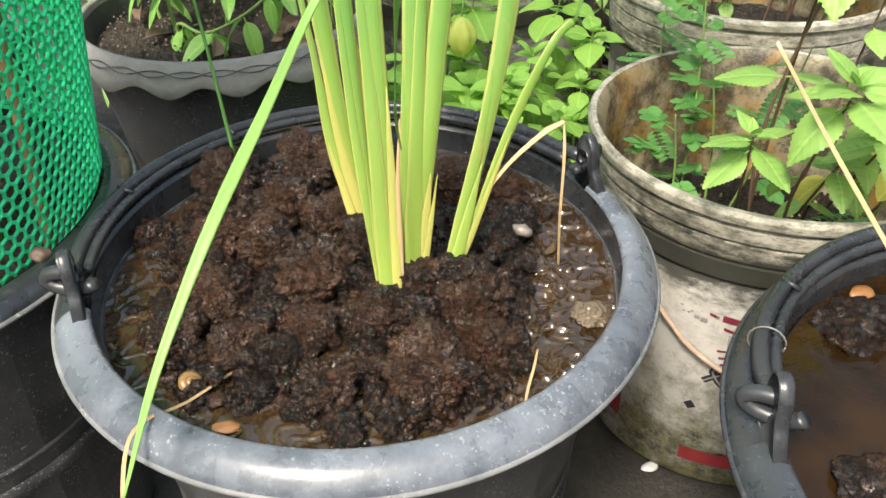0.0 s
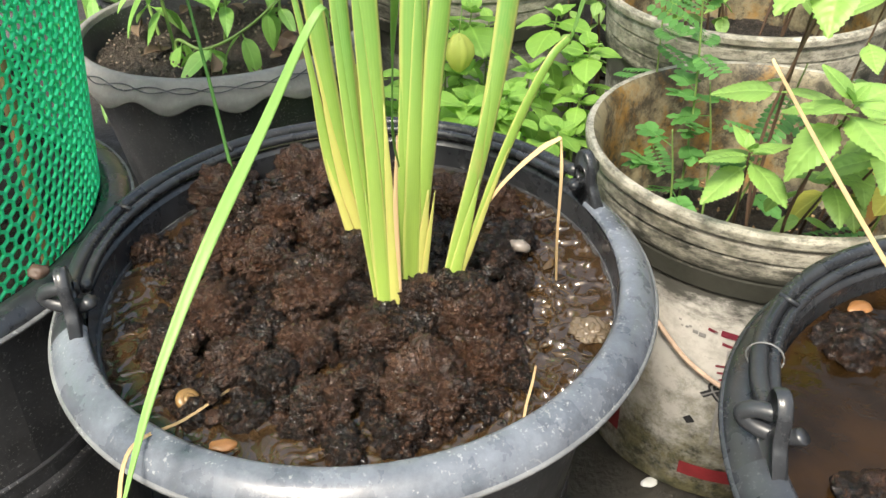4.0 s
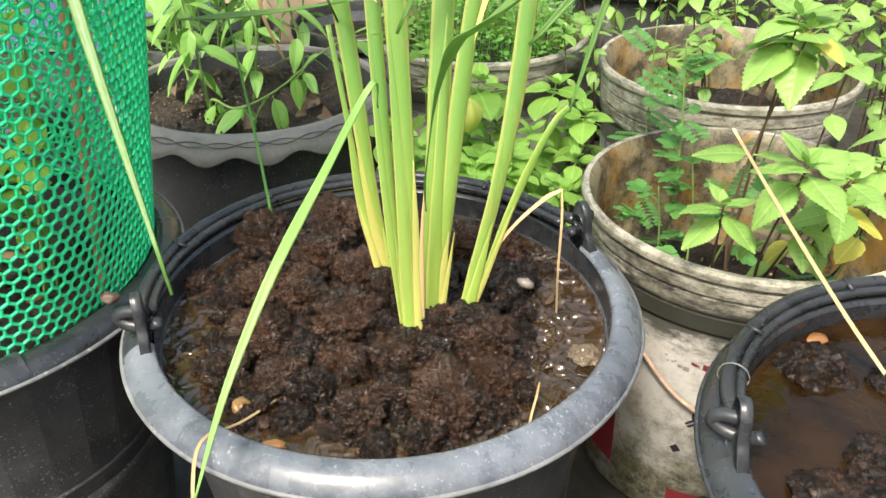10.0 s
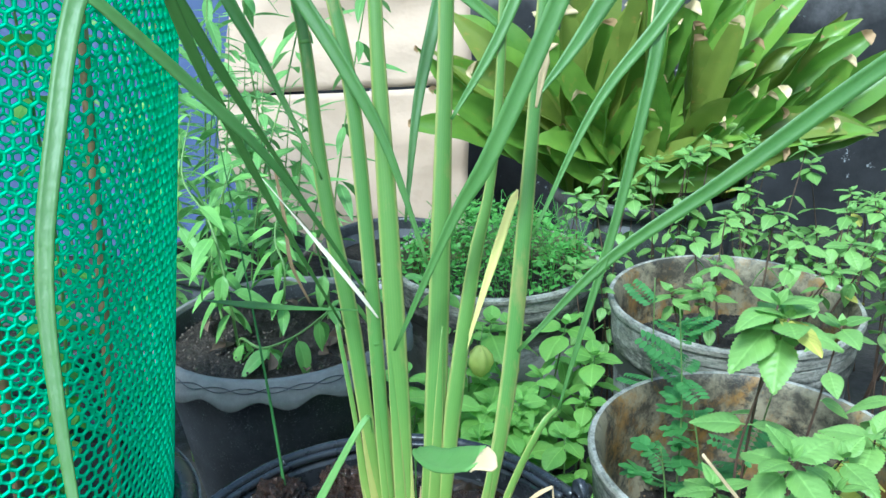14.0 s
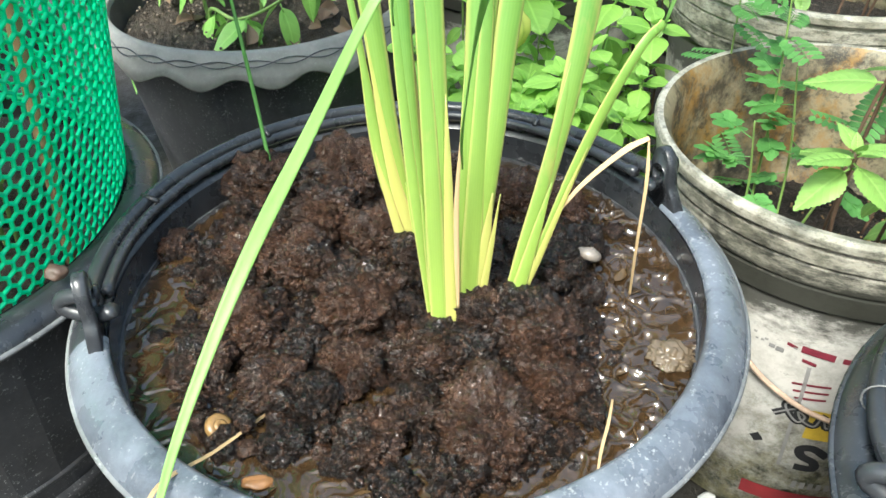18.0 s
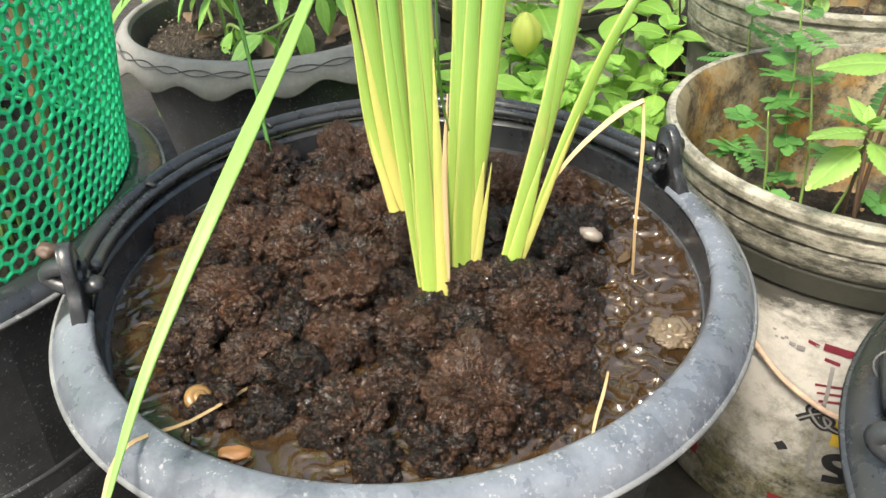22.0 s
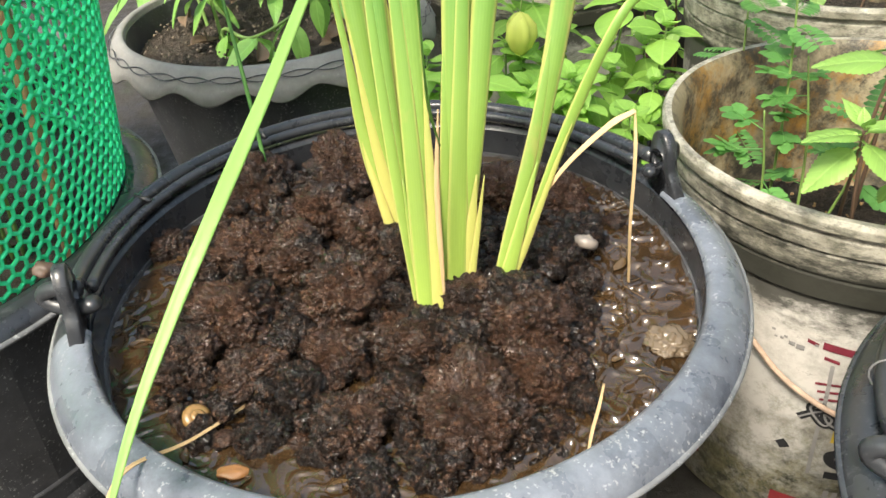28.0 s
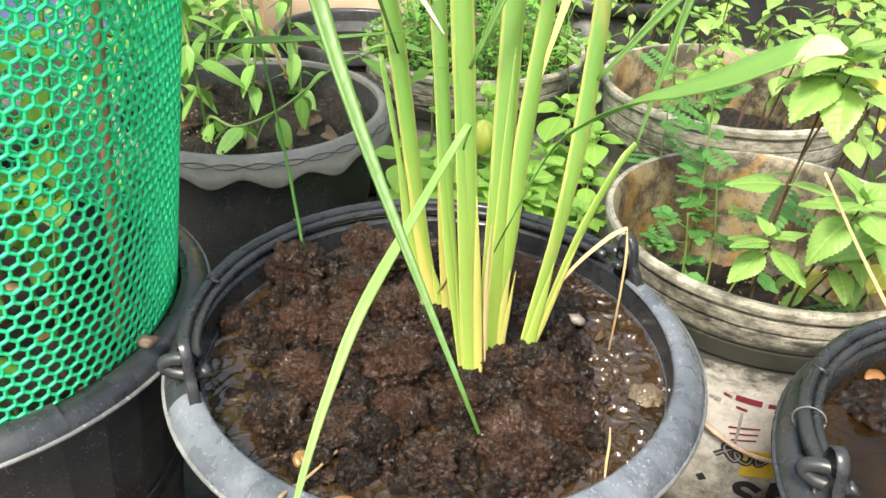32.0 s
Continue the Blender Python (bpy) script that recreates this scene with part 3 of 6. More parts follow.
# ---- scalloped pot ----
def scalloped_pot(x, y, r, h):
    p = holder("scalloped_pot", x, y, 0, "dark grey plastic pot with scalloped rim and chilli seedlings", "flower pot")
    part("body", lathe(crisp([(0.0, 0.003), (r * 0.60, 0.003), (r * 0.64, 0.01), (r * 0.88, h - 0.012), (r * 0.90, h - 0.006), (r * 0.86, h - 0.006), (r * 0.82, h - 0.05), (0.0, h - 0.051)]), 96), BLACK, p)
    n, waves = 208, 16
    vs, fs = [], []
    for i in range(n):
        a = 2 * math.pi * i / n
        w = 0.5 + 0.5 * math.cos(waves * (a - radians(264)))
        drop = 0.018 + 0.011 * w ** 0.9
        ring = ((0.860, -0.012), (0.866, -0.001), (0.872, 0.0005), (0.905, 0.0), (0.912, -0.001), (0.945, -0.3 * drop), (0.972 + 0.010 * w, -0.65 * drop), (0.990 + 0.016 * w, -drop), (0.986 + 0.016 * w, -drop - 0.0012), (0.975 + 0.012 * w, -0.82 * drop))
        m = len(ring)
        vs.extend((r * rr * math.cos(a), r * rr * math.sin(a), h + zz) for rr, zz in ring)
    for i in range(n):
        j = (i + 1) % n
        for k in range(m - 1):
            fs.append((i * m + k, j * m + k, j * m + k + 1, i * m + k + 1))
    rim = part("rim", (vs, fs), POTGREY, p, "wavy scalloped grey rim")
    for s in (1, -1):
        line = [on_rim(k * 2, r * 0.9475 + 0.0016 + 0.0025 * s * math.cos(radians(k * 2 * waves)), h - 0.0068 - 0.0022 * s * math.cos(radians(k * 2 * waves))) for k in range(181)]
        part("groove", tube(line, 0.0006, 5), BLACK, rim, "thin wavy line pressed into the rim")
    return p


pot = scalloped_pot(-0.20, 0.49, 0.176, RIM - 0.030)


# ---- green net tube ----
def net_tube(x, y, z0, r, height, lean):
    t = holder("net_tube", x, y, z0, "green plastic hexagonal net rolled into an upright tube", "plastic net")
    t.matrix_basis = pose(x, y, z0, 0, lean, 0)
    cols = int(2 * math.pi * r / 0.0092)
    pitch = 2 * math.pi * r / cols
    s = pitch / math.sqrt(3)
    rows = int(height / (1.5 * s))
    th = 0.00115
    vs, fs = [], []

    def at(u, v, d):
        a = u / r
        off = (math.degrees(a) + 185) % 360 - 180
        q = r + d - 0.010 * math.exp(-(off / 24) ** 2)
        return (q * math.cos(a), q * math.sin(a), v)

    def strand(u0, v0, u1, v1):
        du, dv = u1 - u0, v1 - v0
        k = math.hypot(du, dv)
        ou, ov = -dv / k * th, du / k * th
        o = len(vs)
        for u, v in ((u0, v0), (u1, v1)):
            vs.extend((at(u + ou, v + ov, -0.0006), at(u - ou, v - ov, -0.0006), at(u - ou * 0.7, v - ov * 0.7, 0.0011), at(u + ou * 0.7, v + ov * 0.7, 0.0011)))
        fs.extend(((o, o + 1, o + 5, o + 4), (o + 1, o + 2, o + 6, o + 5), (o + 2, o + 3, o + 7, o + 6), (o + 3, o, o + 4, o + 7)))

    for j in range(rows):
        for i in range(cols):
            u, v = (i + 0.5 * (j % 2)) * pitch, j * 1.5 * s
            top, side = v + s, (u + pitch / 2, v + s / 2)
            strand(u, top, u + pitch / 2, v + s / 2)
            strand(u, top, u - pitch / 2, v + s / 2)
            strand(*side, u + pitch / 2, v - s / 2)
    tagged(part("net", (vs, fs), NET, t), kind="stuff")
    for v in (0.0, height):
        ring = [at(2 * math.pi * r * i / 120, v, 0.0) for i in range(121)]
        part("hem", tube(ring, 0.0016, 6), NET, t)
    return t


net = net_tube(-0.331, 0.050, RIM - 0.001, 0.146, 0.80, 8.5)

# ---- soil and water ----
def soil_field(radius, step, base, levels, seed, rough=0.003):
    """A clumpy sheet of earth: base(x, y) is its lie; each level adds lumps (x, y, radius, height) to what is there."""
    n = int(radius / step)
    g = np.arange(-n, n + 1) * step
    X, Y = np.meshgrid(g, g, indexing="ij")
    Z = base(X, Y)
    for lumps in levels:
        add = np.zeros_like(Z)
        for cx, cy, cr, ch in lumps:
            i0, i1 = np.searchsorted(g, (cx - cr * 1.3, cx + cr * 1.3))
            j0, j1 = np.searchsorted(g, (cy - cr * 1.3, cy + cr * 1.3))
            x, y = X[i0:i1, j0:j1] - cx, Y[i0:i1, j0:j1] - cy
            a = np.arctan2(y, x)
            wob = cr * (1 + 0.16 * np.sin(3 * a + cx * 700) + 0.10 * np.sin(5 * a + cy * 900))
            add[i0:i1, j0:j1] = np.maximum(add[i0:i1, j0:j1], ch * np.clip(1 - (x * x + y * y) / wob ** 2, 0, 1) ** 0.42)
        Z = Z + add
    inside = X ** 2 + Y ** 2 <= radius ** 2
    index = -np.ones(Z.shape, int)
    vs, fs = [], []
    for i, j in zip(*np.nonzero(inside)):
        x, y = X[i, j], Y[i, j]
        p = Vector((x, y, seed))
        h = noise.noise(p * 150) * rough + noise.noise(p * 330) * rough * 0.7 + noise.noise(p * 700) * rough * 0.35
        index[i, j] = len(vs)
        vs.append((x + noise.noise(p * 200) * 0.0018, y + noise.noise(p * 210 + Vector((5, 5, 5))) * 0.0018, Z[i, j] + h))
    for i in range(2 * n):
        for j in range(2 * n):
            q = (index[i, j], index[i + 1, j], index[i + 1, j + 1], index[i, j + 1])
            if min(q) >= 0:
                fs.append(tuple(int(v) for v in q))
    return vs, fs


def wet_ring(x, y):
    """How far a spot lies out in the open water along the bucket wall, 0 to 1."""
    right = np.clip((x - 0.098) / 0.018, 0, 1) * np.clip((0.072 - y) / 0.02, 0, 1)
    edge = np.clip((np.hypot(x, y) - 0.126 - 0.010 * np.sin(5 * np.arctan2(y, x) + 0.6)) / 0.018, 0, 1)
    back = np.clip((y - 0.03) / 0.03, 0, 1) * np.clip((0.06 - x) / 0.03, 0, 1)
    return np.maximum(right, edge * (1 - 0.55 * back))


def main_lie(X, Y):
    """The mud's bed under the clods: low between them, lowest along the wall."""
    back = 0.010 * np.exp(-(((X + 0.06) / 0.07) ** 2 + ((Y - 0.09) / 0.05) ** 2))
    stool = 0.022 * np.exp(-(((X - 0.034) / 0.050) ** 2 + ((Y - 0.002) / 0.046) ** 2))
    return RIM - 0.0255 - 0.014 * wet_ring(X, Y) + back + stool + 0.0030 * np.sin(X * 95) * np.sin(Y * 83 + 1)


rng = random.Random(7)


def scatter(n, r0, r1, h0, h1):
    out = []
    for i in range(n):
        a, q = rng.uniform(0, 6.283), math.sqrt(rng.random()) * 0.148
        x, y = q * math.cos(a), q * math.sin(a)
        if wet_ring(x, y) > 0.3 + 0.7 * rng.random():
            continue
        r = rng.uniform(r0, r1)
        out.append((x, y, r, r * rng.uniform(h0, h1)))
    return out


levels = (scatter(60, 0.006, 0.012, 0.3, 0.6), scatter(420, 0.003, 0.007, 0.5, 0.9), scatter(3600, 0.0014, 0.0032, 0.5, 0.9))
wet = tagged(part("wet_soil", soil_field(0.1490, 0.0011, main_lie, levels, 1.0, 0.0022), WETSOIL, smooth=False), "wet dark brown clumpy mud in the rice bucket", "soil", kind="stuff")


def ball(subdivisions):
    bm = bmesh.new()
    bmesh.ops.create_icosphere(bm, subdivisions=subdivisions, radius=1.0)
    v = [x.co.copy() for x in bm.verts]
    f = [tuple(x.index for x in y.verts) for y in bm.faces]
    bm.free()
    return v, f


BALLS = {n: ball(n) for n in (2, 3, 4, 5, 6)}


def crumb(c, r, level, seed, squash=0.8):
    """A crumbly lump: a ball swollen into knobs with creases between them, down to single grains."""
    v, f = BALLS[level]
    o = Vector((seed, seed * 1.7, seed * 0.3))
    steps = [(2.0, 0.30), (4.3, 0.22), (9.0, 0.11), (17, 0.045)][:max(2, level - 1)]
    out = []
    for p in v:
        k = 0.80 + 0.34 * noise.noise(p * 1.1 + o)
        for freq, amp in steps:
            k += amp * (abs(noise.noise(p * freq + o)) - 0.12)
        k = max(0.35, k)
        out.append((c.x + p.x * r * k, c.y + p.y * r * k, c.z + p.z * r * k * squash))
    return out, f


# the large clods that stand out of the mud: place and half width
CLODS = [(-0.104, 0.097, 0.026), (-0.046, 0.105, 0.027), (-0.148, 0.041, 0.016), (-0.062, 0.018, 0.020), (-0.094, 0.028, 0.018), (-0.026, -0.016, 0.025), (-0.088, -0.031, 0.021), (-0.101, -0.060, 0.017),
         (-0.023, -0.060, 0.018), (0.011, -0.055, 0.017), (0.038, -0.030, 0.016), (0.066, -0.043, 0.021), (0.098, 0.043, 0.015), (0.043, -0.099, 0.026), (-0.012, -0.106, 0.017), (0.003, -0.128, 0.014),
         (-0.052, -0.041, 0.014), (-0.064, -0.075, 0.016), (-0.132, -0.035, 0.013), (-0.039, -0.080, 0.013), (0.010, -0.086, 0.014), (0.088, 0.088, 0.018), (0.060, 0.091, 0.022), (-0.022, 0.044, 0.017),
         (0.072, -0.072, 0.017), (0.030, -0.124, 0.014), (-0.049, -0.105, 0.012), (0.006, 0.034, 0.013), (-0.058, 0.062, 0.020), (0.082, 0.006, 0.015), (0.012, 0.100, 0.022), (0.060, -0.031, 0.017), (0.001, 0.013, 0.015)]
for i, (x, y, r) in enumerate(CLODS):
    h = float(main_lie(np.array(x), np.array(y)))
    part("clod", crumb(Vector((x, y, h + 0.006 + 0.25 * (r - 0.012))), r * 1.08, 6 if r > 0.0155 else 5, i * 3.1, 0.80), WETSOIL, wet)
# lumps pressed against the feet of the stalks
for i, (x, y, z, r) in enumerate(((0.019, -0.048, 0.3265, 0.0175), (0.034, -0.050, 0.324, 0.016), (-0.001, 0.013, 0.338, 0.0105), (0.058, -0.031, 0.338, 0.0150), (0.070, -0.029, 0.334, 0.0140))):
    part("clod", crumb(Vector((x, y, z)), r, 5, 60 + i * 2.7, 0.85), WETSOIL, wet)
spare = random.Random(17)
count = 0
while count < 90:
    x, y, r = spare.uniform(-0.14, 0.14), spare.uniform(-0.14, 0.14), spare.uniform(0.005, 0.0105)
    if x * x + y * y > 0.139 ** 2 or wet_ring(x, y) > 0.25 + 0.75 * spare.random():
        continue
    count += 1
    h = float(main_lie(np.array(x), np.array(y)))
    part("clod", crumb(Vector((x, y, h + spare.uniform(0.001, 0.009))), r, 5, count * 2.3 + 100, 0.85), WETSOIL, wet)
crumbs = []
for i in range(620):
    a, d = rng.uniform(0, 6.283), math.sqrt(rng.random()) * 0.143
    x, y = d * math.cos(a), d * math.sin(a)
    if wet_ring(x, y) > 0.2 + 0.8 * rng.random():
        continue
    r = rng.uniform(0.0022, 0.0058)
    h = float(main_lie(np.array(x), np.array(y)))
    crumbs.append(crumb(Vector((x, y, h + rng.uniform(0.001, 0.007))), r, 3, i * 1.3 + 500, 0.8))
tagged(part("crumbs", joined(crumbs), WETSOIL, wet, smooth=False), kind="stuff")


def puddle(radius, step, z):
    """Still water with a skin that is drawn up in small swells where bits lie in it."""
    n = int(radius / step) + 1
    index, vs, fs = {}, [], []
    for i in range(-n, n + 1):
        for j in range(-n, n + 1):
            x, y = i * step, j * step
            if x * x + y * y > radius * radius:
                continue
            p = Vector((x, y, 0))
            busy = min(1.6, max(0.7, (x - 0.04) / 0.03))
            warp = p + Vector((noise.noise(p * 40), noise.noise(p * 40 + Vector((7, 0, 0))), 0)) * 0.012
            h = 0.0010 * noise.noise(p * 60) + 0.0023 * (1 - abs(noise.noise(warp * 80 + Vector((3, 1, 0))))) ** 7 + 0.0007 * noise.noise(p * 190)
            index[i, j] = len(vs)
            vs.append((x, y, z + busy * h))
    for (i, j), k in index.items():
        q = [index.get(w) for w in ((i, j), (i + 1, j), (i + 1, j + 1), (i, j + 1))]
        if None not in q:
            fs.append(tuple(q))
    return vs, fs


tagged(part("muddy_water", puddle(0.1552, 0.0011, RIM - 0.0248), MUDWATER), "shallow muddy water round the soil clods", "water", kind="stuff")


def clod(x, y, z, r, seed, name="soil_clod", label="wet dark lump of mud standing in brown water"):
    bm = bmesh.new()
    bmesh.ops.create_icosphere(bm, subdivisions=4, radius=1.0)
    for v in bm.verts:
        p = v.co * 1.0
        k = 1 + 0.35 * noise.noise(p * 1.4 + Vector((seed, 0, 0))) + 0.20 * noise.noise(p * 4 + Vector((0, seed, 0))) + 0.13 * noise.noise(p * 10) + 0.08 * noise.noise(p * 22)
        v.co = Vector((p.x * r * k, p.y * r * 0.85 * k, p.z * r * 0.55 * k))
    ob = part(name, bm, WETSOIL, smooth=False)
    ob.matrix_basis = pose(x, y, z, 0, 0, seed * 50)
    return tagged(ob, label, "soil clod", "mud lumps in the water bucket")


tagged(part("brown_water", disc(0.1555, RIM - 0.014), TEAWATER), "still brown water in the black bucket", "water", kind="stuff").location = (0.3614, -0.166, 0)
for i, (x, y, r) in enumerate(((0.304, -0.030, 0.026), (0.345, -0.045, 0.018), (0.315, -0.115, 0.030), (0.262, -0.145, 0.015), (0.372, -0.085, 0.016), (0.290, -0.185, 0.018), (0.262, -0.168, 0.010), (0.42, -0.16, 0.03), (0.38, -0.24, 0.03), (0.268, -0.138, 0.024), (0.285, -0.168, 0.026), (0.298, -0.130, 0.020), (0.275, -0.205, 0.020))):
    clod(x - 0.023, y - 0.037, RIM - 0.015, r * 0.95, i * 1.7 + 0.3)
tagged(part("potting_soil", soil_field(0.142, 0.004, lambda X, Y: RIM - 0.075 + 0 * X, [[(rng.uniform(-.15, .15), rng.uniform(-.15, .15), 0.014, 0.008) for _ in range(60)]], 3.0), DRYSOIL), "dark loose soil in the net bucket", "soil", kind="stuff").location = (-0.344, 0.047, 0)
tagged(part("pot_soil", soil_field(0.146, 0.003, lambda X, Y: RIM - 0.060 + 0 * X, [[(rng.uniform(-.13, .13), rng.uniform(-.13, .13), rng.uniform(0.006, 0.014), 0.006) for _ in range(90)]], 5.0), DRYSOIL), "dark crumbly potting soil with pale grit", "soil", kind="stuff").location = (-0.20, 0.49, 0)
for k, (x, y, z) in enumerate(((0.325, 0.205, RIM - 0.162), (0.39, 0.515, RIM - 0.09), (0.085, 0.70, RIM - 0.07))):
    tagged(part("pail_soil", soil_field(0.133, 0.004, lambda X, Y: z + 0 * X, [[(rng.uniform(-.12, .12), rng.uniform(-.12, .12), 0.012, 0.007) for _ in range(50)]], 8.0 + k), DRYSOIL), "damp soil in the paint pail", "soil", kind="stuff").location = (x, y, 0)

# ---- small finds on the soil ----
SHELL = plain("tan_shell", (0.20, 0.115, 0.04), 0.35, 0.35, 90)
# pale colour stands in for the wet glint on a mud-coloured shell
GLINTSHELL = plain("glint_shell", (0.20, 0.17, 0.145), 0.35, 0.3, 120)
BLEACHED = plain("bleached_leaf", (0.66, 0.58, 0.44), 0.6, 0.15, 80)
ORANGE = plain("orange_scrap", (0.25, 0.115, 0.04), 0.4, 0.3, 80)
STONE = plain("brown_stone", (0.07, 0.043, 0.03), 0.55, 0.4, 120)


def snail(x, y, z, r, mat, label, rot=0.0):
    pts, rad = [], []
    for i in range(40):
        t = i / 39
        a = t * 2.4 * 2 * math.pi
        q = r * (1 - t) ** 1.1 * 0.62
        pts.append((q * math.cos(a), q * math.sin(a), r * 0.75 * t))
        rad.append(r * 0.46 * (1 - t) ** 1.05 + 0.0003)
    ob = part("snail_shell", tube(pts, rad, 10), mat)
    ob.matrix_basis = pose(x, y, z, 35, 20, rot)
    return tagged(ob, label, "shell")


snail(-0.082, -0.101, RIM - 0.019, 0.0072, SHELL, "tan striped snail shell lying on wet mud", 40)
snail(0.100, 0.021, RIM - 0.010, 0.008, GLINTSHELL, "broken snail shell half sunk in mud, its pale colour a painted glint", 120)
snail(-0.140, 0.100, RIM - 0.028, 0.009, SHELL, "tan snail shell near the bucket wall", 200)


def scrap(name, x, y, z, sx, sy, sz, mat, label, category, rot=0.0, seed=0.0):
    bm = bmesh.new()
    bmesh.ops.create_icosphere(bm, subdivisions=3, radius=1.0)
    for v in bm.verts:
        k = 1 + 0.3 * noise.noise(v.co * 1.5 + Vector((seed, seed, 0)))
        v.co = Vector((v.co.x * sx * k, v.co.y * sy * k, v.co.z * sz * k))
    ob = part(name, bm, mat)
    ob.matrix_basis = pose(x, y, z, 8, 5, rot)
    return tagged(ob, label, category)


scrap("orange_scrap", -0.058, -0.1265, RIM - 0.0235, 0.007, 0.0035, 0.0016, ORANGE, "orange brown leaf scrap floating on muddy water", "leaf", 10, 2)
chip = part("wood_chip", crumb(Vector((0, 0, 0)), 0.0125, 5, 44.0, 0.42), make_leaf("wet_wood", (0.035, 0.024, 0.014), (0.11, 0.08, 0.05), 0.22, 0.02, (0.02, 0.012, 0.008)))
chip.matrix_basis = pose(0.136, -0.043, RIM - 0.0225, 0, 0, 35)
tagged(chip, "wet pale wood chip at the bucket wall", "wood chip")
scrap("pebble", -0.186, -0.020, RIM + 0.006, 0.0065, 0.0050, 0.004, STONE, "small brown stone lying on the bucket rim", "stone", 20, 6)
scrap("orange_leaf", 0.292, -0.036, RIM - 0.014, 0.009, 0.005, 0.0025, ORANGE, "curled orange leaf floating in brown water", "leaf", 30, 8)

def husk(x, y, z, length, turn, bow, seed):
    """A boat-shaped seed husk: two thin curved walls that meet in points."""
    n, vs, fs = 10, [], []
    for i in range(n + 1):
        t = i / n
        w = length * 0.24 * math.sin(math.pi * t) ** 0.8 + 0.0002
        c = Vector(((t - 0.5) * length, bow * length * math.sin(math.pi * t), 0))
        for k in range(5):
            a = radians(-100 + 50 * k)
            vs.append(c + Vector((0, w * math.sin(a), 0.0016 - w * 0.5 * math.cos(a))))
    for i in range(n):
        for k in range(4):
            fs.append((i * 5 + k, i * 5 + k + 1, i * 5 + k + 6, i * 5 + k + 5))
    m = pose(x, y, z, seed * 31 % 26 - 13, seed * 17 % 20 - 10, turn)
    return [m @ v for v in vs], fs


q = random.Random(12)
bits = []
while len(bits) < 26:
    x, y = (q.uniform(0.088, 0.151), q.uniform(-0.10, 0.085)) if len(bits) < 16 else (q.uniform(-0.15, 0.08), q.uniform(-0.15, 0.02))
    if math.hypot(x, y) > 0.149 or wet_ring(x, y) < 0.5:
        continue
    bits.append(husk(x, y, RIM - 0.0250, q.uniform(0.006, 0.016), q.uniform(0, 360), q.uniform(-0.2, 0.2), len(bits)))
for i in range(26):
    x, y = q.uniform(0.092, 0.146), q.uniform(-0.09, 0.07)
    if math.hypot(x, y) > 0.149:
        continue
    a, d, c = q.uniform(0, 6.28), q.uniform(0.010, 0.028), q.uniform(-2.4, 2.4)
    bits.append(tube([(x + d * (t - 0.5) * math.cos(a + c * t), y + d * (t - 0.5) * math.sin(a + c * t), RIM - 0.0240 + 0.001 * math.sin(3 * t)) for t in (0, 0.33, 0.66, 1)], q.uniform(0.0003, 0.0006), 6, 0.6, 10))
tagged(part("floating_chaff", joined(bits), make_leaf("wet_husk", (0.030, 0.018, 0.008), (0.075, 0.046, 0.020), 0.08, 0.15)), "wet seed husks and straw bits floating on the muddy water", "debris", kind="stuff")


def straw(points, r, label, mat=STRAW, name="dry_straw"):
    ob = part(name, blade(points, [r * 0.6, r, r, r * 0.5], 28, 0.5, (0, -0.6, 0.8)), mat)
    ob.modifiers.new("thick", 'SOLIDIFY').thickness = 0.0004
    return tagged(ob, label, "straw")


straw([(-0.060, -0.086, RIM - 0.022), (-0.078, -0.118, RIM - 0.014), (-0.087, -0.145, RIM + 0.003), (-0.090, -0.160, RIM + 0.004), (-0.088, -0.178, RIM - 0.003), (-0.087, -0.185, RIM - 0.014), (-0.086, -0.187, RIM - 0.030), (-0.085, -0.189, RIM - 0.060)], 0.0009, "thin dry straw lying over the bucket rim", DEADLEAF)
straw([(0.101, -0.084, RIM - 0.011), (0.098, -0.096, RIM - 0.013), (0.094, -0.108, RIM - 0.018), (0.091, -0.121, RIM - 0.028)], 0.0006, "short dry straw standing in the mud", DEADLEAF)
straw([(0.195, -0.068, 0.492), (0.236, -0.062, 0.436), (0.285, -0.065, 0.371), (0.318, -0.078, 0.330), (0.345, -0.090, 0.296)], 0.0014, "long dry straw leaning out of the water bucket")
straw([(0.345, -0.050, RIM - 0.03), (0.338, -0.040, RIM + 0.02), (0.330, -0.020, RIM + 0.030)], 0.0010, "dry straw over the water bucket rim")
straw([(0.170, -0.215, 0.335), (0.205, -0.219, 0.346), (0.236, -0.228, 0.352), (0.270, -0.255, 0.354), (0.300, -0.270, 0.353)], 0.0013, "dry yellow straw lying across the water bucket rim")
tagged(part("wire_tie", tube([on_rim(q, 0.0092, 0) for q in range(0, 361, 20)], 0.0005, 6), plain("thin_wire", (0.14, 0.14, 0.14), 0.4)), "thin wire tied round the folded handle", "wire").matrix_basis = pose(0.214, -0.097, RIM + 0.006, 90, 0, -28)

# ---- rice plant ----
rice = holder("rice_plant", 0.02, -0.015, RIM - 0.02, "clump of tall rice stalks, yellow-green at the foot, growing in mud", "rice plant")
ORIGIN = Vector((0.02, -0.015, RIM - 0.02))


def rel(points, o=ORIGIN):
    return [Vector(p) - o for p in points]


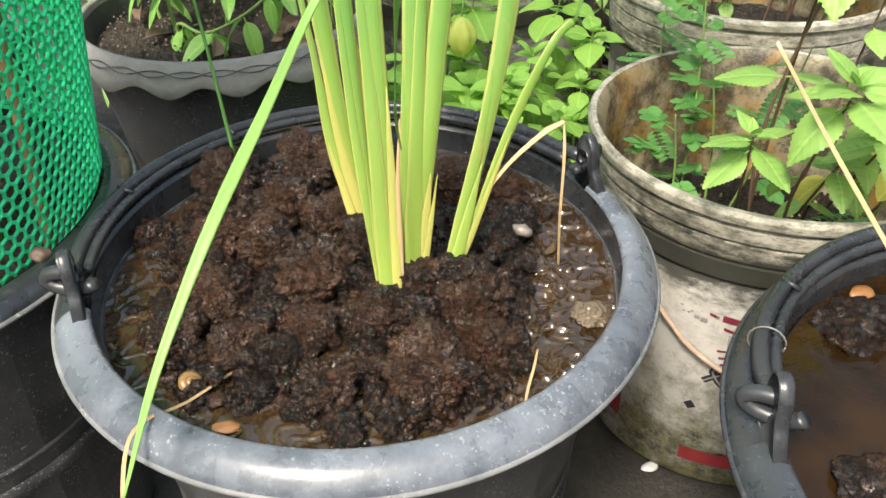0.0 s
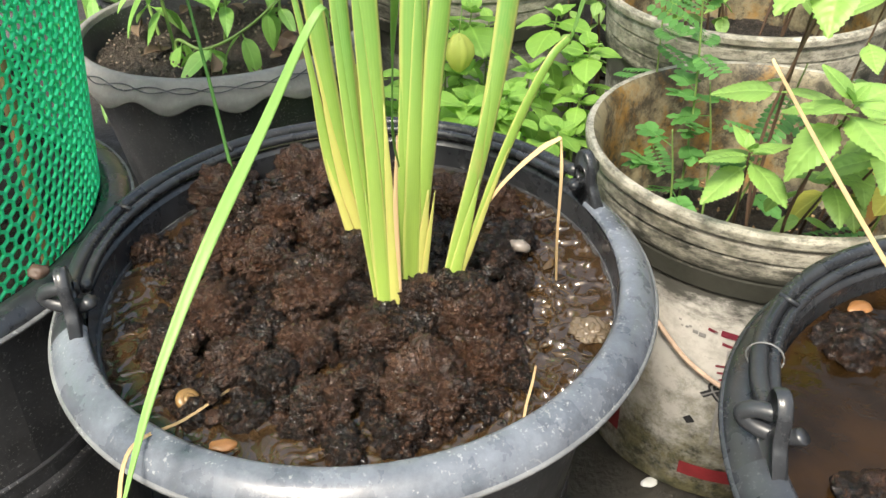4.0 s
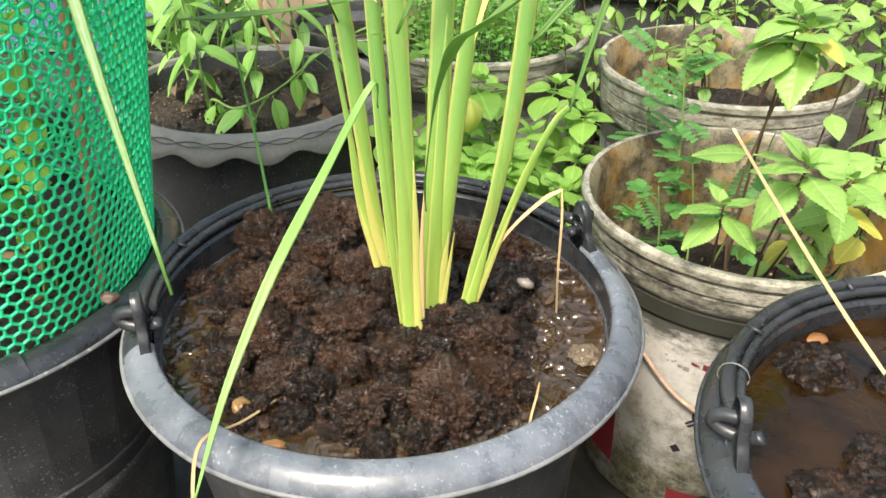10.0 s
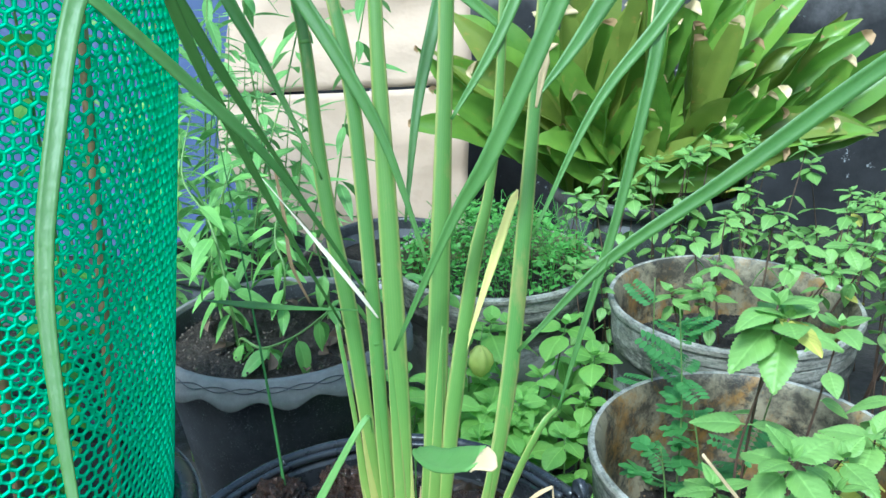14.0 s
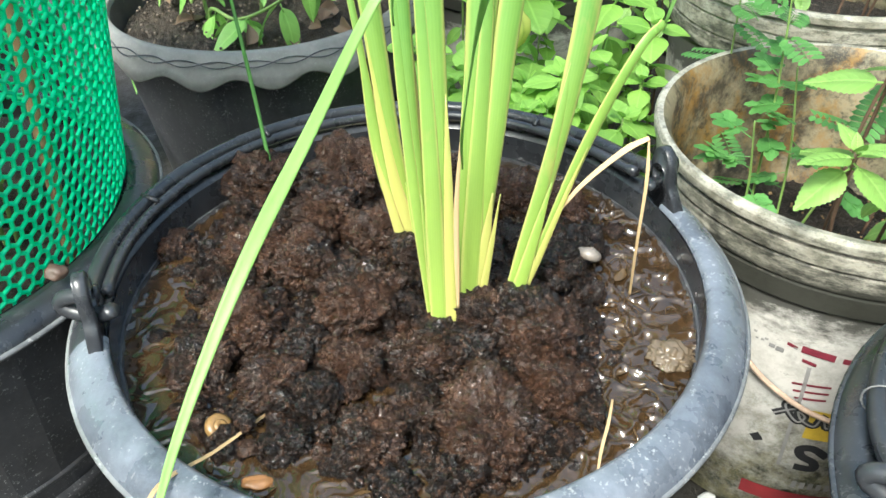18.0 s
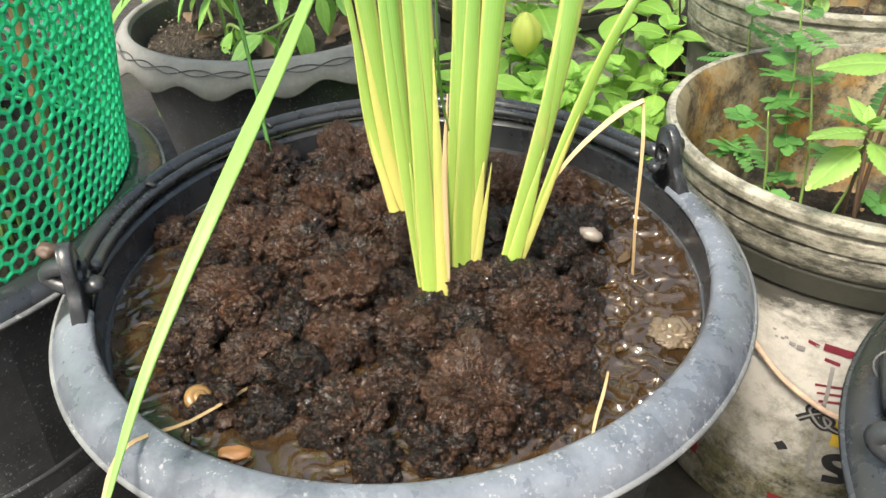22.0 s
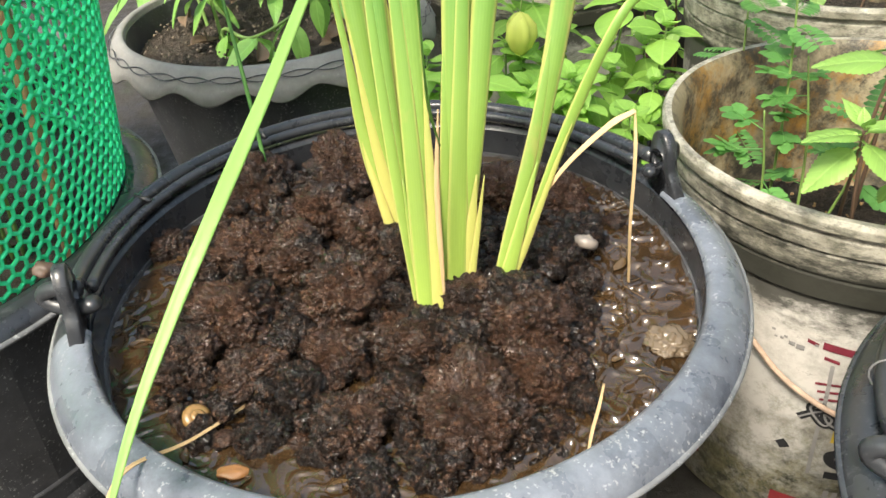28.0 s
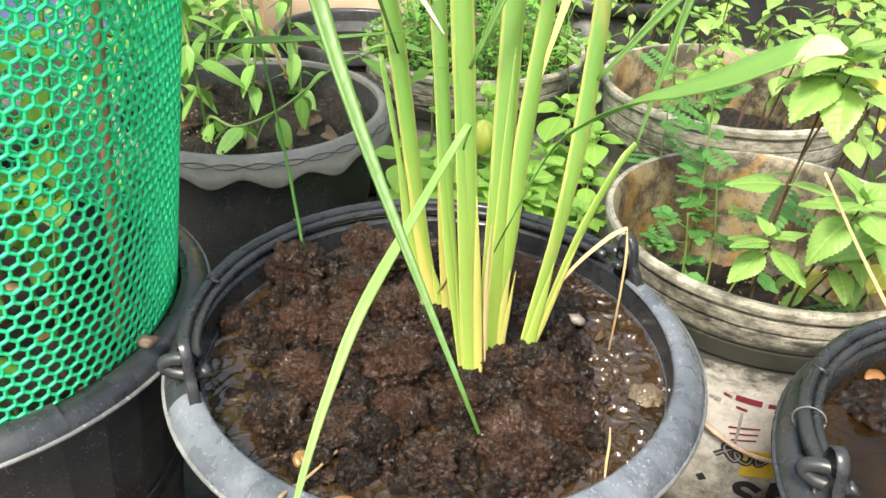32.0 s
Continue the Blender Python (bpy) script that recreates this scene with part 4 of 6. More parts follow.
def sheath(name, points, widths, material, parent, thick=0.34, n=44, keel=(0.25, -1.0, 0.2)):
    """A flattened stalk of wrapped leaf sheaths with two sharp edges, its broad side turned to keel."""
    L = smooth_line(points, n)
    sides, vs, fs, across = 16, [], [], []
    for i, p in enumerate(L):
        d = (L[min(i + 1, n)] - L[max(i - 1, 0)]).normalized()
        side = d.cross(Vector(keel)).normalized()
        nor = side.cross(d).normalized()
        w = float(np.interp(i / n, np.linspace(0, 1, len(widths)), widths))
        for k in range(sides):
            a = 2 * math.pi * k / sides
            c, t = math.cos(a), math.sin(a)
            vs.append(p + side * (w * c) + nor * (w * thick * t * abs(t) ** 0.35))
            across.append(c)
    for i in range(n):
        for k in range(sides):
            q = (k + 1) % sides
            fs.append((i * sides + k, i * sides + q, (i + 1) * sides + q, (i + 1) * sides + k))
    fs.append(tuple(range(sides))[::-1])
    fs.append(tuple(n * sides + k for k in range(sides)))
    ob = part(name, (vs, fs), material, parent)
    ob.data.attributes.new("across", 'FLOAT', 'POINT').data.foreach_set("value", across)
    return ob


def culm(points, r0, r1, nodes=(), turn=0.25, wraps=((-0.45, 0.62, 0.50), (0.40, 0.55, 0.34)), yellow=0):
    """A tiller: the stalk, and outer sheaths that peel away from it on either side and end in a point."""
    P = rel(points)
    down = P[0] - (P[1] - P[0]).normalized() * 0.030
    keel = (turn, -1.0, 0.2)
    c = sheath("culm", [down] + P, [r0 * 0.36, r0 * 0.46, r0 * 0.68, r0 * 0.90, (r0 + r1) * 0.47, r1 * 0.88, r1 * 0.84, r1 * 0.8], STEM, rice, 0.42, 48, keel)
    L = smooth_line([down] + P, 48)
    for j, (shift, wide, end) in enumerate(wraps):
        m = max(10, int(48 * end))
        line = []
        for i in range(0, m + 1, 3):
            u = i / m
            line.append(L[i] + Vector((shift * r0 * (0.25 + 0.90 * u), -0.0016 - 0.0022 * u * (1 - u) - 0.0008 * j, 0)))
        part_mat = YELLOWSTEM if j < yellow else STEM
        sheath("sheath", line, [r0 * wide * q for q in (0.45, 0.62, 0.90, 1.0, 0.85, 0.6, 0.08)], part_mat, c, 0.30, 36, keel)
    for u in nodes:
        i = int(u * 46)
        p, d = L[i], (L[i + 1] - L[i]).normalized()
        r = (r0 + (r1 - r0) * u) * 1.0
        sheath("collar", [p - d * 0.0016, p - d * 0.0003, p + d * 0.0010], [r * 0.80, r * 0.87, r * 0.78], STEM, c, 0.46, 4, keel)
    return c


culm([(-0.004, 0.022, 0.338), (-0.018, 0.040, 0.389), (-0.026, 0.055, 0.440), (-0.038, 0.075, 0.505)], 0.0052, 0.0022, (), 0.2, ((-0.3, 0.6, 0.5),), 1)
culm([(0.002, 0.025, 0.340), (-0.010, 0.040, 0.389), (-0.027, 0.075, 0.505), (-0.047, 0.105, 0.607), (-0.059, 0.135, 0.707), (-0.071, 0.151, 0.759), (-0.092, 0.176, 0.840)], 0.0070, 0.0052, (0.55, 0.76), 0.2, ((-0.45, 0.55, 0.40), (0.45, 0.5, 0.28)), 1)
culm([(0.017, -0.036, 0.330), (0.005, -0.003, 0.422), (-0.004, 0.033, 0.543), (-0.014, 0.067, 0.657), (-0.023, 0.084, 0.712), (-0.035, 0.100, 0.765), (-0.050, 0.125, 0.850)], 0.0058, 0.0054, (0.42, 0.66), 0.3, ((-0.5, 0.5, 0.50), (0.2, 0.6, 0.30)))
culm([(0.021, -0.040, 0.330), (0.017, -0.004, 0.422), (0.011, 0.028, 0.528), (0.006, 0.056, 0.620), (0.001, 0.083, 0.711), (-0.002, 0.109, 0.795), (-0.006, 0.125, 0.850)], 0.0082, 0.0056, (0.55,), 0.1, ((0.62, 0.42, 0.36), (-0.5, 0.55, 0.45)), 1)
culm([(0.031, -0.026, 0.335), (0.035, 0.001, 0.418), (0.040, 0.034, 0.525), (0.044, 0.068, 0.636), (0.047, 0.095, 0.728), (0.050, 0.130, 0.850)], 0.0086, 0.0064, (0.60,), 0.25, ((-0.55, 0.5, 0.46), (0.3, 0.6, 0.55)))
culm([(0.035, -0.024, 0.335), (0.044, -0.002, 0.412), (0.050, 0.018, 0.470), (0.064, 0.046, 0.562), (0.076, 0.062, 0.618), (0.083, 0.084, 0.691), (0.089, 0.130, 0.850)], 0.0066, 0.0038, (0.5,), 0.2, ((0.35, 0.72, 0.31), (0.8, 0.35, 0.25)), 2)
culm([(0.057, -0.022, 0.346), (0.075, 0.003, 0.416), (0.088, 0.026, 0.486), (0.098, 0.054, 0.580), (0.106, 0.081, 0.668), (0.118, 0.119, 0.794), (0.126, 0.138, 0.850)], 0.0066, 0.0052, (0.63,), 0.1, ((-0.35, 0.6, 0.42), (0.35, 0.6, 0.30)))
culm([(0.066, -0.018, 0.357), (0.088, -0.002, 0.416), (0.108, 0.006, 0.460), (0.120, 0.016, 0.470)], 0.0031, 0.0026, (0.97,), 0.1, ((0.3, 0.6, 0.5),), 1)
# a torn sheath stands by itself between the stalks; a dry strip hangs beside it
sheath("torn_sheath", rel([(0.010, 0.010, 0.325), (0.007, 0.018, 0.349), (0.003, 0.030, 0.409), (0.001, 0.035, 0.451), (-0.002, 0.040, 0.479)]), [0.0030, 0.0036, 0.0038, 0.0032, 0.0022, 0.0004], YELLOWSTEM, rice)
sheath("dry_strip", rel([(0.028, -0.041, 0.345), (0.027, -0.030, 0.395), (0.029, -0.019, 0.432)]), [0.0006, 0.0013, 0.0013, 0.0009, 0.0003], DEADLEAF, rice)


def rice_leaf(points, w, mat=BLADE, fold=0.3, face=(0, -1, 0.25), label=""):
    ob = part("leaf_blade", blade(rel(points), [w[0] * 0.25] + [q * (0.86 if mat is BLADE else 0.70) for q in w], 36, fold, face, 0.02), mat, rice, label)
    ob.modifiers.new("thick", 'SOLIDIFY').thickness = 0.0005
    return ob


rice_leaf([(0.094, 0.030, 0.506), (0.154, 0.050, 0.564), (0.235, 0.066, 0.618), (0.329, 0.086, 0.684), (0.42, 0.10, 0.742), (0.53, 0.11, 0.77)], [0.004, 0.0056, 0.0074, 0.0074, 0.005, 0.0004])
rice_leaf([(0.104, 0.050, 0.583), (0.146, 0.076, 0.665), (0.192, 0.095, 0.721), (0.242, 0.115, 0.792), (0.29, 0.135, 0.86)], [0.003, 0.005, 0.006, 0.006, 0.003])
rice_leaf([(0.013, 0.002, 0.521), (0.051, 0.020, 0.602), (0.074, 0.026, 0.641), (0.107, 0.040, 0.711), (0.142, 0.058, 0.791), (0.18, 0.08, 0.88)], [0.0035, 0.006, 0.0068, 0.007, 0.006, 0.003])
rice_leaf([(0.035, 0.034, 0.565), (0.008, 0.056, 0.642), (-0.019, 0.070, 0.692), (-0.057, 0.090, 0.749), (-0.10, 0.109, 0.81), (-0.13, 0.12, 0.86)], [0.003, 0.005, 0.006, 0.006, 0.005, 0.003])
rice_leaf([(-0.047, 0.102, 0.609), (-0.086, 0.125, 0.687), (-0.116, 0.140, 0.739), (-0.147, 0.160, 0.799), (-0.17, 0.17, 0.85)], [0.003, 0.0055, 0.006, 0.006, 0.003])
rice_leaf([(-0.044, 0.039, 0.608), (-0.071, 0.007, 0.681), (-0.089, -0.019, 0.737), (-0.102, -0.037, 0.777), (-0.128, -0.073, 0.857)], [0.002, 0.0036, 0.0042, 0.004, 0.004, 0.003])
rice_leaf([(0.050, 0.070, 0.658), (0.083, 0.088, 0.712), (0.119, 0.115, 0.794), (0.14, 0.13, 0.85)], [0.004, 0.005, 0.005, 0.003])
rice_leaf([(0.108, 0.078, 0.672), (0.142, 0.095, 0.715), (0.192, 0.118, 0.793), (0.22, 0.13, 0.85)], [0.005, 0.0085, 0.0085, 0.004])
rice_leaf([(0.008, 0.150, 0.560), (0.017, 0.190, 0.644), (0.031, 0.225, 0.709), (0.053, 0.280, 0.801), (0.06, 0.3, 0.85)], [0.004, 0.006, 0.007, 0.007, 0.004])
rice_leaf([(0.052, 0.023, 0.487), (0.069, 0.039, 0.540), (0.089, 0.057, 0.599), (0.094, 0.060, 0.612)], [0.002, 0.0045, 0.004, 0.0008], YELLOW, label="yellowed dry leaf blade")
rice_leaf([(0.121, 0.020, 0.465), (0.139, 0.038, 0.523), (0.162, 0.060, 0.598), (0.184, 0.087, 0.689), (0.189, 0.097, 0.722), (0.199, 0.115, 0.782)], [0.0022, 0.0035, 0.0042, 0.0055, 0.006, 0.006])
rice_leaf([(0.1630, 0.0640, 0.598), (0.1847, 0.0910, 0.689), (0.1897, 0.1010, 0.722), (0.1999, 0.1185, 0.788)], [0.0044, 0.0076, 0.0098, 0.0098], STRAW, label="cream dry margin of the torn leaf")
rice_leaf([(0.199, 0.1150, 0.780), (0.2005, 0.1155, 0.788), (0.2015, 0.116, 0.793)], [0.008, 0.0088, 0.006], STRAW, label="dry torn leaf tip")
rice_leaf([(0.083, 0.092, 0.715), (0.046, 0.100, 0.748), (-0.003, 0.110, 0.800), (-0.03, 0.115, 0.84)], [0.0055, 0.0095, 0.0100, 0.008], fold=0.45)
rice_leaf([(-0.007, 0.035, 0.546), (-0.037, -0.050, 0.654), (-0.063, -0.093, 0.707), (-0.085, -0.122, 0.744), (-0.097, -0.134, 0.758), (-0.113, -0.148, 0.776)], [0.003, 0.005, 0.0045, 0.004, 0.003, 0.002], PALEBLADE, 0.3, (0.4, -0.7, 0.6), "yellow-green arching leaf blade")
rice_leaf([(-0.072, 0.036, 0.628), (-0.045, 0.032, 0.594), (-0.016, 0.028, 0.556), (0.000, 0.028, 0.532)], [0.0006, 0.0022, 0.0020, 0.0006], BLEACHED, 0.2, (0, -0.8, 0.5), "bleached white leaf edge")
rice_leaf([(-0.027, 0.046, 0.515), (-0.059, 0.006, 0.620), (-0.080, -0.025, 0.702), (-0.088, -0.041, 0.745), (-0.093, -0.056, 0.782), (-0.102, -0.085, 0.862)], [0.002, 0.0034, 0.0038, 0.0036, 0.0034, 0.003])
rice_leaf([(-0.017, 0.050, 0.528), (-0.092, 0.110, 0.503), (-0.178, 0.180, 0.478)], [0.002, 0.0045, 0.0004], BLADE, 0.2, (0, -0.5, 0.8))
rice_leaf([(0.106, 0.070, 0.665), (0.110, 0.066, 0.690), (0.112, 0.064, 0.707)], [0.003, 0.0045, 0.0006], STRAW, label="bleached leaf sheath tip")
# leaf that bends over towards the viewer, with a torn brown end
rice_leaf([(0.030, -0.030, 0.420), (0.031, -0.070, 0.462), (0.038, -0.125, 0.530), (0.046, -0.185, 0.572), (0.057, -0.222, 0.593), (0.071, -0.250, 0.613)], [0.0008, 0.0010, 0.0022, 0.0062, 0.0080, 0.0072], PALEBLADE, 0.35, (0, -0.6, 0.8), "bent leaf blade with yellow edges")
rice_leaf([(0.0695, -0.2475, 0.6113), (0.0725, -0.2525, 0.6146), (0.0755, -0.2580, 0.6160)], [0.0070, 0.0052, 0.0016], STRAW, 0.25, (0, -0.6, 0.8), "cream dried leaf end")
# pale blade that hangs over the front of the rim
rice_leaf([(0.006, -0.06, 0.500), (0.005, -0.079, 0.520), (-0.022, -0.092, 0.474), (-0.046, -0.108, 0.433), (-0.060, -0.132, 0.406), (-0.072, -0.160, 0.378), (-0.083, -0.191, 0.342)], [0.002, 0.003, 0.0042, 0.0040, 0.0032, 0.0024, 0.0006], PALEBLADE, 0.2, (0.2, -0.5, 0.8), "pale green blade hanging over the rim")
# thin drooping tip close to the viewer
rice_leaf([(-0.030, -0.140, 0.820), (-0.042, -0.170, 0.785), (-0.056, -0.200, 0.755), (-0.058, -0.230, 0.710), (-0.057, -0.250, 0.677), (-0.049, -0.270, 0.645), (-0.037, -0.292, 0.612), (-0.014, -0.330, 0.566)], [0.004, 0.0040, 0.0038, 0.0034, 0.0030, 0.0022, 0.0014, 0.0003], BLADE, 0.2, (0.2, -1, 0.2), "drooping leaf tip")
# dead leaf that folds down to the water
rice_leaf([(0.066, -0.012, 0.365), (0.085, -0.009, 0.395), (0.105, -0.006, 0.415), (0.117, -0.0045, 0.422)], [0.0012, 0.0017, 0.0021, 0.0014], DEADLEAF, 0.4, (0, -0.6, 0.8), "dry straw-coloured dead leaf")
rice_leaf([(0.117, -0.0045, 0.422), (0.118, -0.009, 0.400), (0.1185, -0.008, 0.360), (0.122, 0.004, 0.3155)], [0.0011, 0.0009, 0.0008, 0.0007], DEADLEAF, 0.4, (0, -1, 0.2), "dry hanging leaf end")
rice_leaf([(0.001, 0.024, 0.352), (0.006, 0.010, 0.372), (0.010, 0.002, 0.392)], [0.001, 0.0016, 0.0003], BROWNLEAF, 0.3, (0, -1, 0.2), "reddish dry husk at the foot")
# a thin reed stands at the back of the soil
tagged(part("grass_stalk", tube([(-0.098, 0.100, RIM - 0.01), (-0.110, 0.125, 0.40), (-0.128, 0.160, 0.48), (-0.150, 0.20, 0.58), (-0.175, 0.24, 0.70)], [0.0015, 0.0014, 0.0010, 0.0006, 0.0003], 6, 1.0, 24), FERN), "thin grass stalk growing at the bucket's back", "grass")

# ---- leaves and herbs ----
def leaf_data(name, length, width, mat, belly=0.42, tip=1.0, fold=0.18, curl=0.12, serrate=0.0, rows=10, seed=0.0, stalk=0.12):
    """One leaf along +y with its upper side to +z: outline, folded midrib, drooping tip, short stalk."""
    vs, fs = [], []
    cols = (-1.0, -0.66, -0.33, 0.0, 0.33, 0.66, 1.0)
    for i in range(rows + 1):
        t = i / rows
        w = width * (math.sin(math.pi * t ** (math.log(0.5) / math.log(belly))) ** 0.72) * (1 - 0.25 * tip * t) if 0 < t < 1 else 0.0004
        for s in cols:
            ser = serrate * width * (1 if i % 2 else -1) if abs(s) == 1 and 0 < i < rows else 0
            x = s * (w + ser)
            z = abs(s) * fold * w - curl * length * (t ** 2) + 0.05 * width * math.sin(7 * t + 3 * s + seed) + 0.10 * width * (0.5 - abs(abs(s) - 0.5))
            vs.append((x, length * (stalk + t * (1 - stalk)), z))
    m = len(cols)
    for i in range(rows):
        for k in range(m - 1):
            a = i * m + k
            fs.append((a, a + 1, a + m + 1, a + m))
    sv, sf = tube([(0, 0, 0), (0, length * stalk * 1.6, 0)], width * 0.045, 5)
    o = len(vs)
    vs += [tuple(v) for v in sv]
    fs += [tuple(i + o for i in f) for f in sf]
    me = bpy.data.meshes.new(name)
    me.from_pydata(vs, [], fs)
    me.materials.append(mat)
    me.polygons.foreach_set("use_smooth", [True] * len(me.polygons))
    return me


def put_leaf(me, parent, at, az, lift, scale=1.0, roll=0.0, name="leaf"):
    """Hangs a leaf at a point of its plant: az turns it, lift raises it from level."""
    ob = new(name, me)
    ob.parent = parent
    ob.matrix_basis = Matrix.Translation(at) @ pose(0, 0, 0, 0, 0, az) @ pose(0, 0, 0, lift, 0, 0) @ pose(0, 0, 0, 0, roll, 0) @ Matrix.Scale(scale, 4)
    return ob


def toothed_leaf(name, length, width, mat, curl, seed):
    """A broad mint leaf along +y: blade puffed up between sunken veins, edge cut into small teeth."""
    rows, cols, veins = 26, (-1.0, -0.8, -0.55, -0.28, 0.0, 0.28, 0.55, 0.8, 1.0), 7
    vs, fs, m = [], [], 9
    for i in range(rows + 1):
        t = i / rows
        w = width * max(0.02, math.sin(math.pi * t ** 0.80) ** 0.78 * (1 - 0.28 * t))
        for s in cols:
            tooth = width * 0.055 * (1 if i % 2 else -0.6) if abs(s) == 1 and 1 < i < rows else 0
            puff = abs(math.sin(math.pi * veins * (t - 0.16 * abs(s)))) * (1 - abs(s) ** 3) * min(1, abs(s) * 3.5)
            z = 0.13 * w * abs(s) + 0.075 * width * puff - curl * length * t ** 2.2 - 0.10 * w * abs(s) ** 4 + 0.05 * width * math.sin(5 * t + 2 * s + seed)
            vs.append((s * w + (tooth if s > 0 else -tooth), length * (0.10 + 0.90 * t), z))
    for i in range(rows):
        for k in range(m - 1):
            q = i * m + k
            fs.append((q, q + 1, q + m + 1, q + m))
    sv, sf = tube([(0, 0, 0), (0, length * 0.16, 0)], width * 0.05, 5)
    vs, fs = joined([(vs, fs), (sv, sf)])
    me = bpy.data.meshes.new(name)
    me.from_pydata([tuple(v) for v in vs], [], fs)
    me.materials.append(mat)
    me.polygons.foreach_set("use_smooth", [True] * len(me.polygons))
    return me


MINTS = [toothed_leaf("mint_leaf", 0.040, 0.0135, MINT, 0.10 + 0.07 * i, i * 1.7) for i in range(4)]
WEEDS = [leaf_data("weed_leaf", 0.036, 0.0145, WEED, 0.46, 0.5, 0.12, 0.14 + 0.06 * i, 0.0, 10, i + 5) for i in range(3)]
CHILIS = [leaf_data("chilli_leaf", 0.054, 0.0108, CHILI, 0.40, 1.2, 0.25, 0.12 + 0.08 * i, 0.0, 12, i + 9) for i in range(3)]
WILLOWS = [leaf_data("narrow_leaf", 0.092, 0.0115, NARROW, 0.42, 1.1, 0.18, 0.10 + 0.08 * i, 0.0, 12, i + 13) for i in range(3)]
OLD = leaf_data("yellowed_leaf", 0.038, 0.013, YELLOWLEAF, 0.45, 0.8, 0.12, 0.25, 0.03, 10, 3)
DEADS = [leaf_data("dead_leaf", 0.032, 0.009, LITTER, 0.45, 1.0, 0.7, 0.25 + 0.2 * i, 0.0, 10, i + 20) for i in range(3)]
GREENSTEM = plain("green_stem", (0.17, 0.27, 0.07), 0.5, 0.3, 60)


def leafy(name, foot, top, size, seed, leaves, label, category, group, pairs=5, stem=TWIG, r=0.0016, spread=0.55, old=False, crown=3, first=None):
    """A herb with crossed pairs of leaves: a stem and, at its head, a rosette."""
    q = random.Random(seed)
    h = holder(name, *foot, label, category, group)
    T = Vector(top) - Vector(foot)
    bend = Vector((q.uniform(-1, 1), q.uniform(-1, 1), 0)) * T.length * 0.08
    L = smooth_line([(0, 0, 0), T * 0.5 + bend, T], 20)
    part("stem", tube(L, [r * 1.25, r, r * 0.6], 6), stem, h)
    a = q.uniform(0, 180) if first is None else first
    for i in range(pairs):
        u = 1 - (0.0, 0.004, 0.009, 0.015)[i] * size / T.length if i < crown else 1 - spread * (i - 1.6) / max(1, pairs - 1)
        u = max(0.05, u) * 20
        p = L[min(19, int(u))].lerp(L[min(19, int(u)) + 1], u - min(19, int(u)))
        top_ring = i < crown
        s = size * ((0.58, 0.88, 1.0, 1.05)[i] if i < crown else q.uniform(0.65, 1.0))
        up = (34, 8, -12, -26)[i] if i < crown else q.uniform(-50, 0)
        for k in range(2):
            if not top_ring and q.random() < 0.2:
                continue
            me = OLD if old and i >= 2 and k == 0 and q.random() < 0.6 else q.choice(leaves)
            put_leaf(me, h, p, a + 180 * k + q.uniform(-12, 12), up + q.uniform(-12, 12), s * q.uniform(0.88, 1.12), q.uniform(-16, 16))
        a += 90 + q.uniform(-12, 12)
    # two tiny leaves at the tip
    for k in range(2):
        put_leaf(leaves[0], h, L[-1], a + 180 * k, 62, size * 0.3)
    return h


def mint(foot, top, size, seed, pairs=5, old=False, first=None):
    return leafy("mint_plant", foot, top, size, seed, MINTS, "mint plant with soft toothed green leaves on a brown stem", "mint", "mint plants in paint pails", pairs, TWIG, 0.0013, 0.6, old, 3 if first is None else 4, first)


Z1, Z2 = RIM - 0.160, RIM - 0.088
mint((0.290, 0.150, Z1), (0.246, 0.056, 0.378), 1.0, 11, 4, False, 20)
mint((0.305, 0.175, Z1), (0.300, 0.125, RIM + 0.158), 1.28, 12, 5, True, 40)
mint((0.310, 0.165, Z1), (0.307, 0.118, RIM + 0.150), 1.12, 21, 5, False, 85)
mint((0.330, 0.140, Z1), (0.284, 0.022, 0.427), 1.15, 13, 5, False, 25)
mint((0.345, 0.160, Z1), (0.350, 0.085, RIM + 0.045), 1.1, 14, 5, True)
mint((0.360, 0.180, Z1), (0.385, 0.110, RIM + 0.050), 1.1, 15, 5, True)
mint((0.370, 0.200, Z1), (0.332, 0.052, RIM + 0.040), 1.1, 16, 4, True)
mint((0.300, 0.130, Z1), (0.318, 0.078, RIM + 0.005), 0.8, 17, 4)
mint((0.390, 0.230, Z1), (0.430, 0.160, RIM + 0.060), 1.1, 18, 6, True)
mint((0.375, 0.250, Z1), (0.410, 0.250, RIM + 0.080), 1.0, 19, 5)
for i, (x, y, z) in enumerate(((0.330, 0.500, 0.422), (0.347, 0.450, 0.405), (0.465, 0.500, 0.418), (0.413, 0.400, 0.423), (0.561, 0.600, 0.422), (0.552, 0.500, 0.401), (0.471, 0.420, 0.408), (0.324, 0.420, 0.387),
                                 (0.445, 0.555, 0.44), (0.385, 0.56, 0.43), (0.50, 0.45, 0.43), (0.30, 0.47, 0.36))):
    mint((0.39 + (x - 0.39) * 0.6, 0.515 + (y - 0.515) * 0.6, Z2), (x, y, z), 0.68 + 0.10 * (i % 3), 30 + i, 6, i % 4 == 1)
for i, (x, y, z) in enumerate(((0.419, 0.900, 0.429), (0.543, 0.950, 0.431), (0.442, 0.700, 0.391), (0.212, 0.750, 0.405), (0.352, 0.850, 0.432), (0.487, 0.800, 0.397), (0.582, 0.828, 0.458), (0.405, 0.847, 0.446),
                                 (0.215, 0.500, 0.389), (0.19, 0.56, 0.36))):
    mint((x + 0.02, y + 0.03, 0.0), (x, y, z), 0.72, 60 + i, 9)
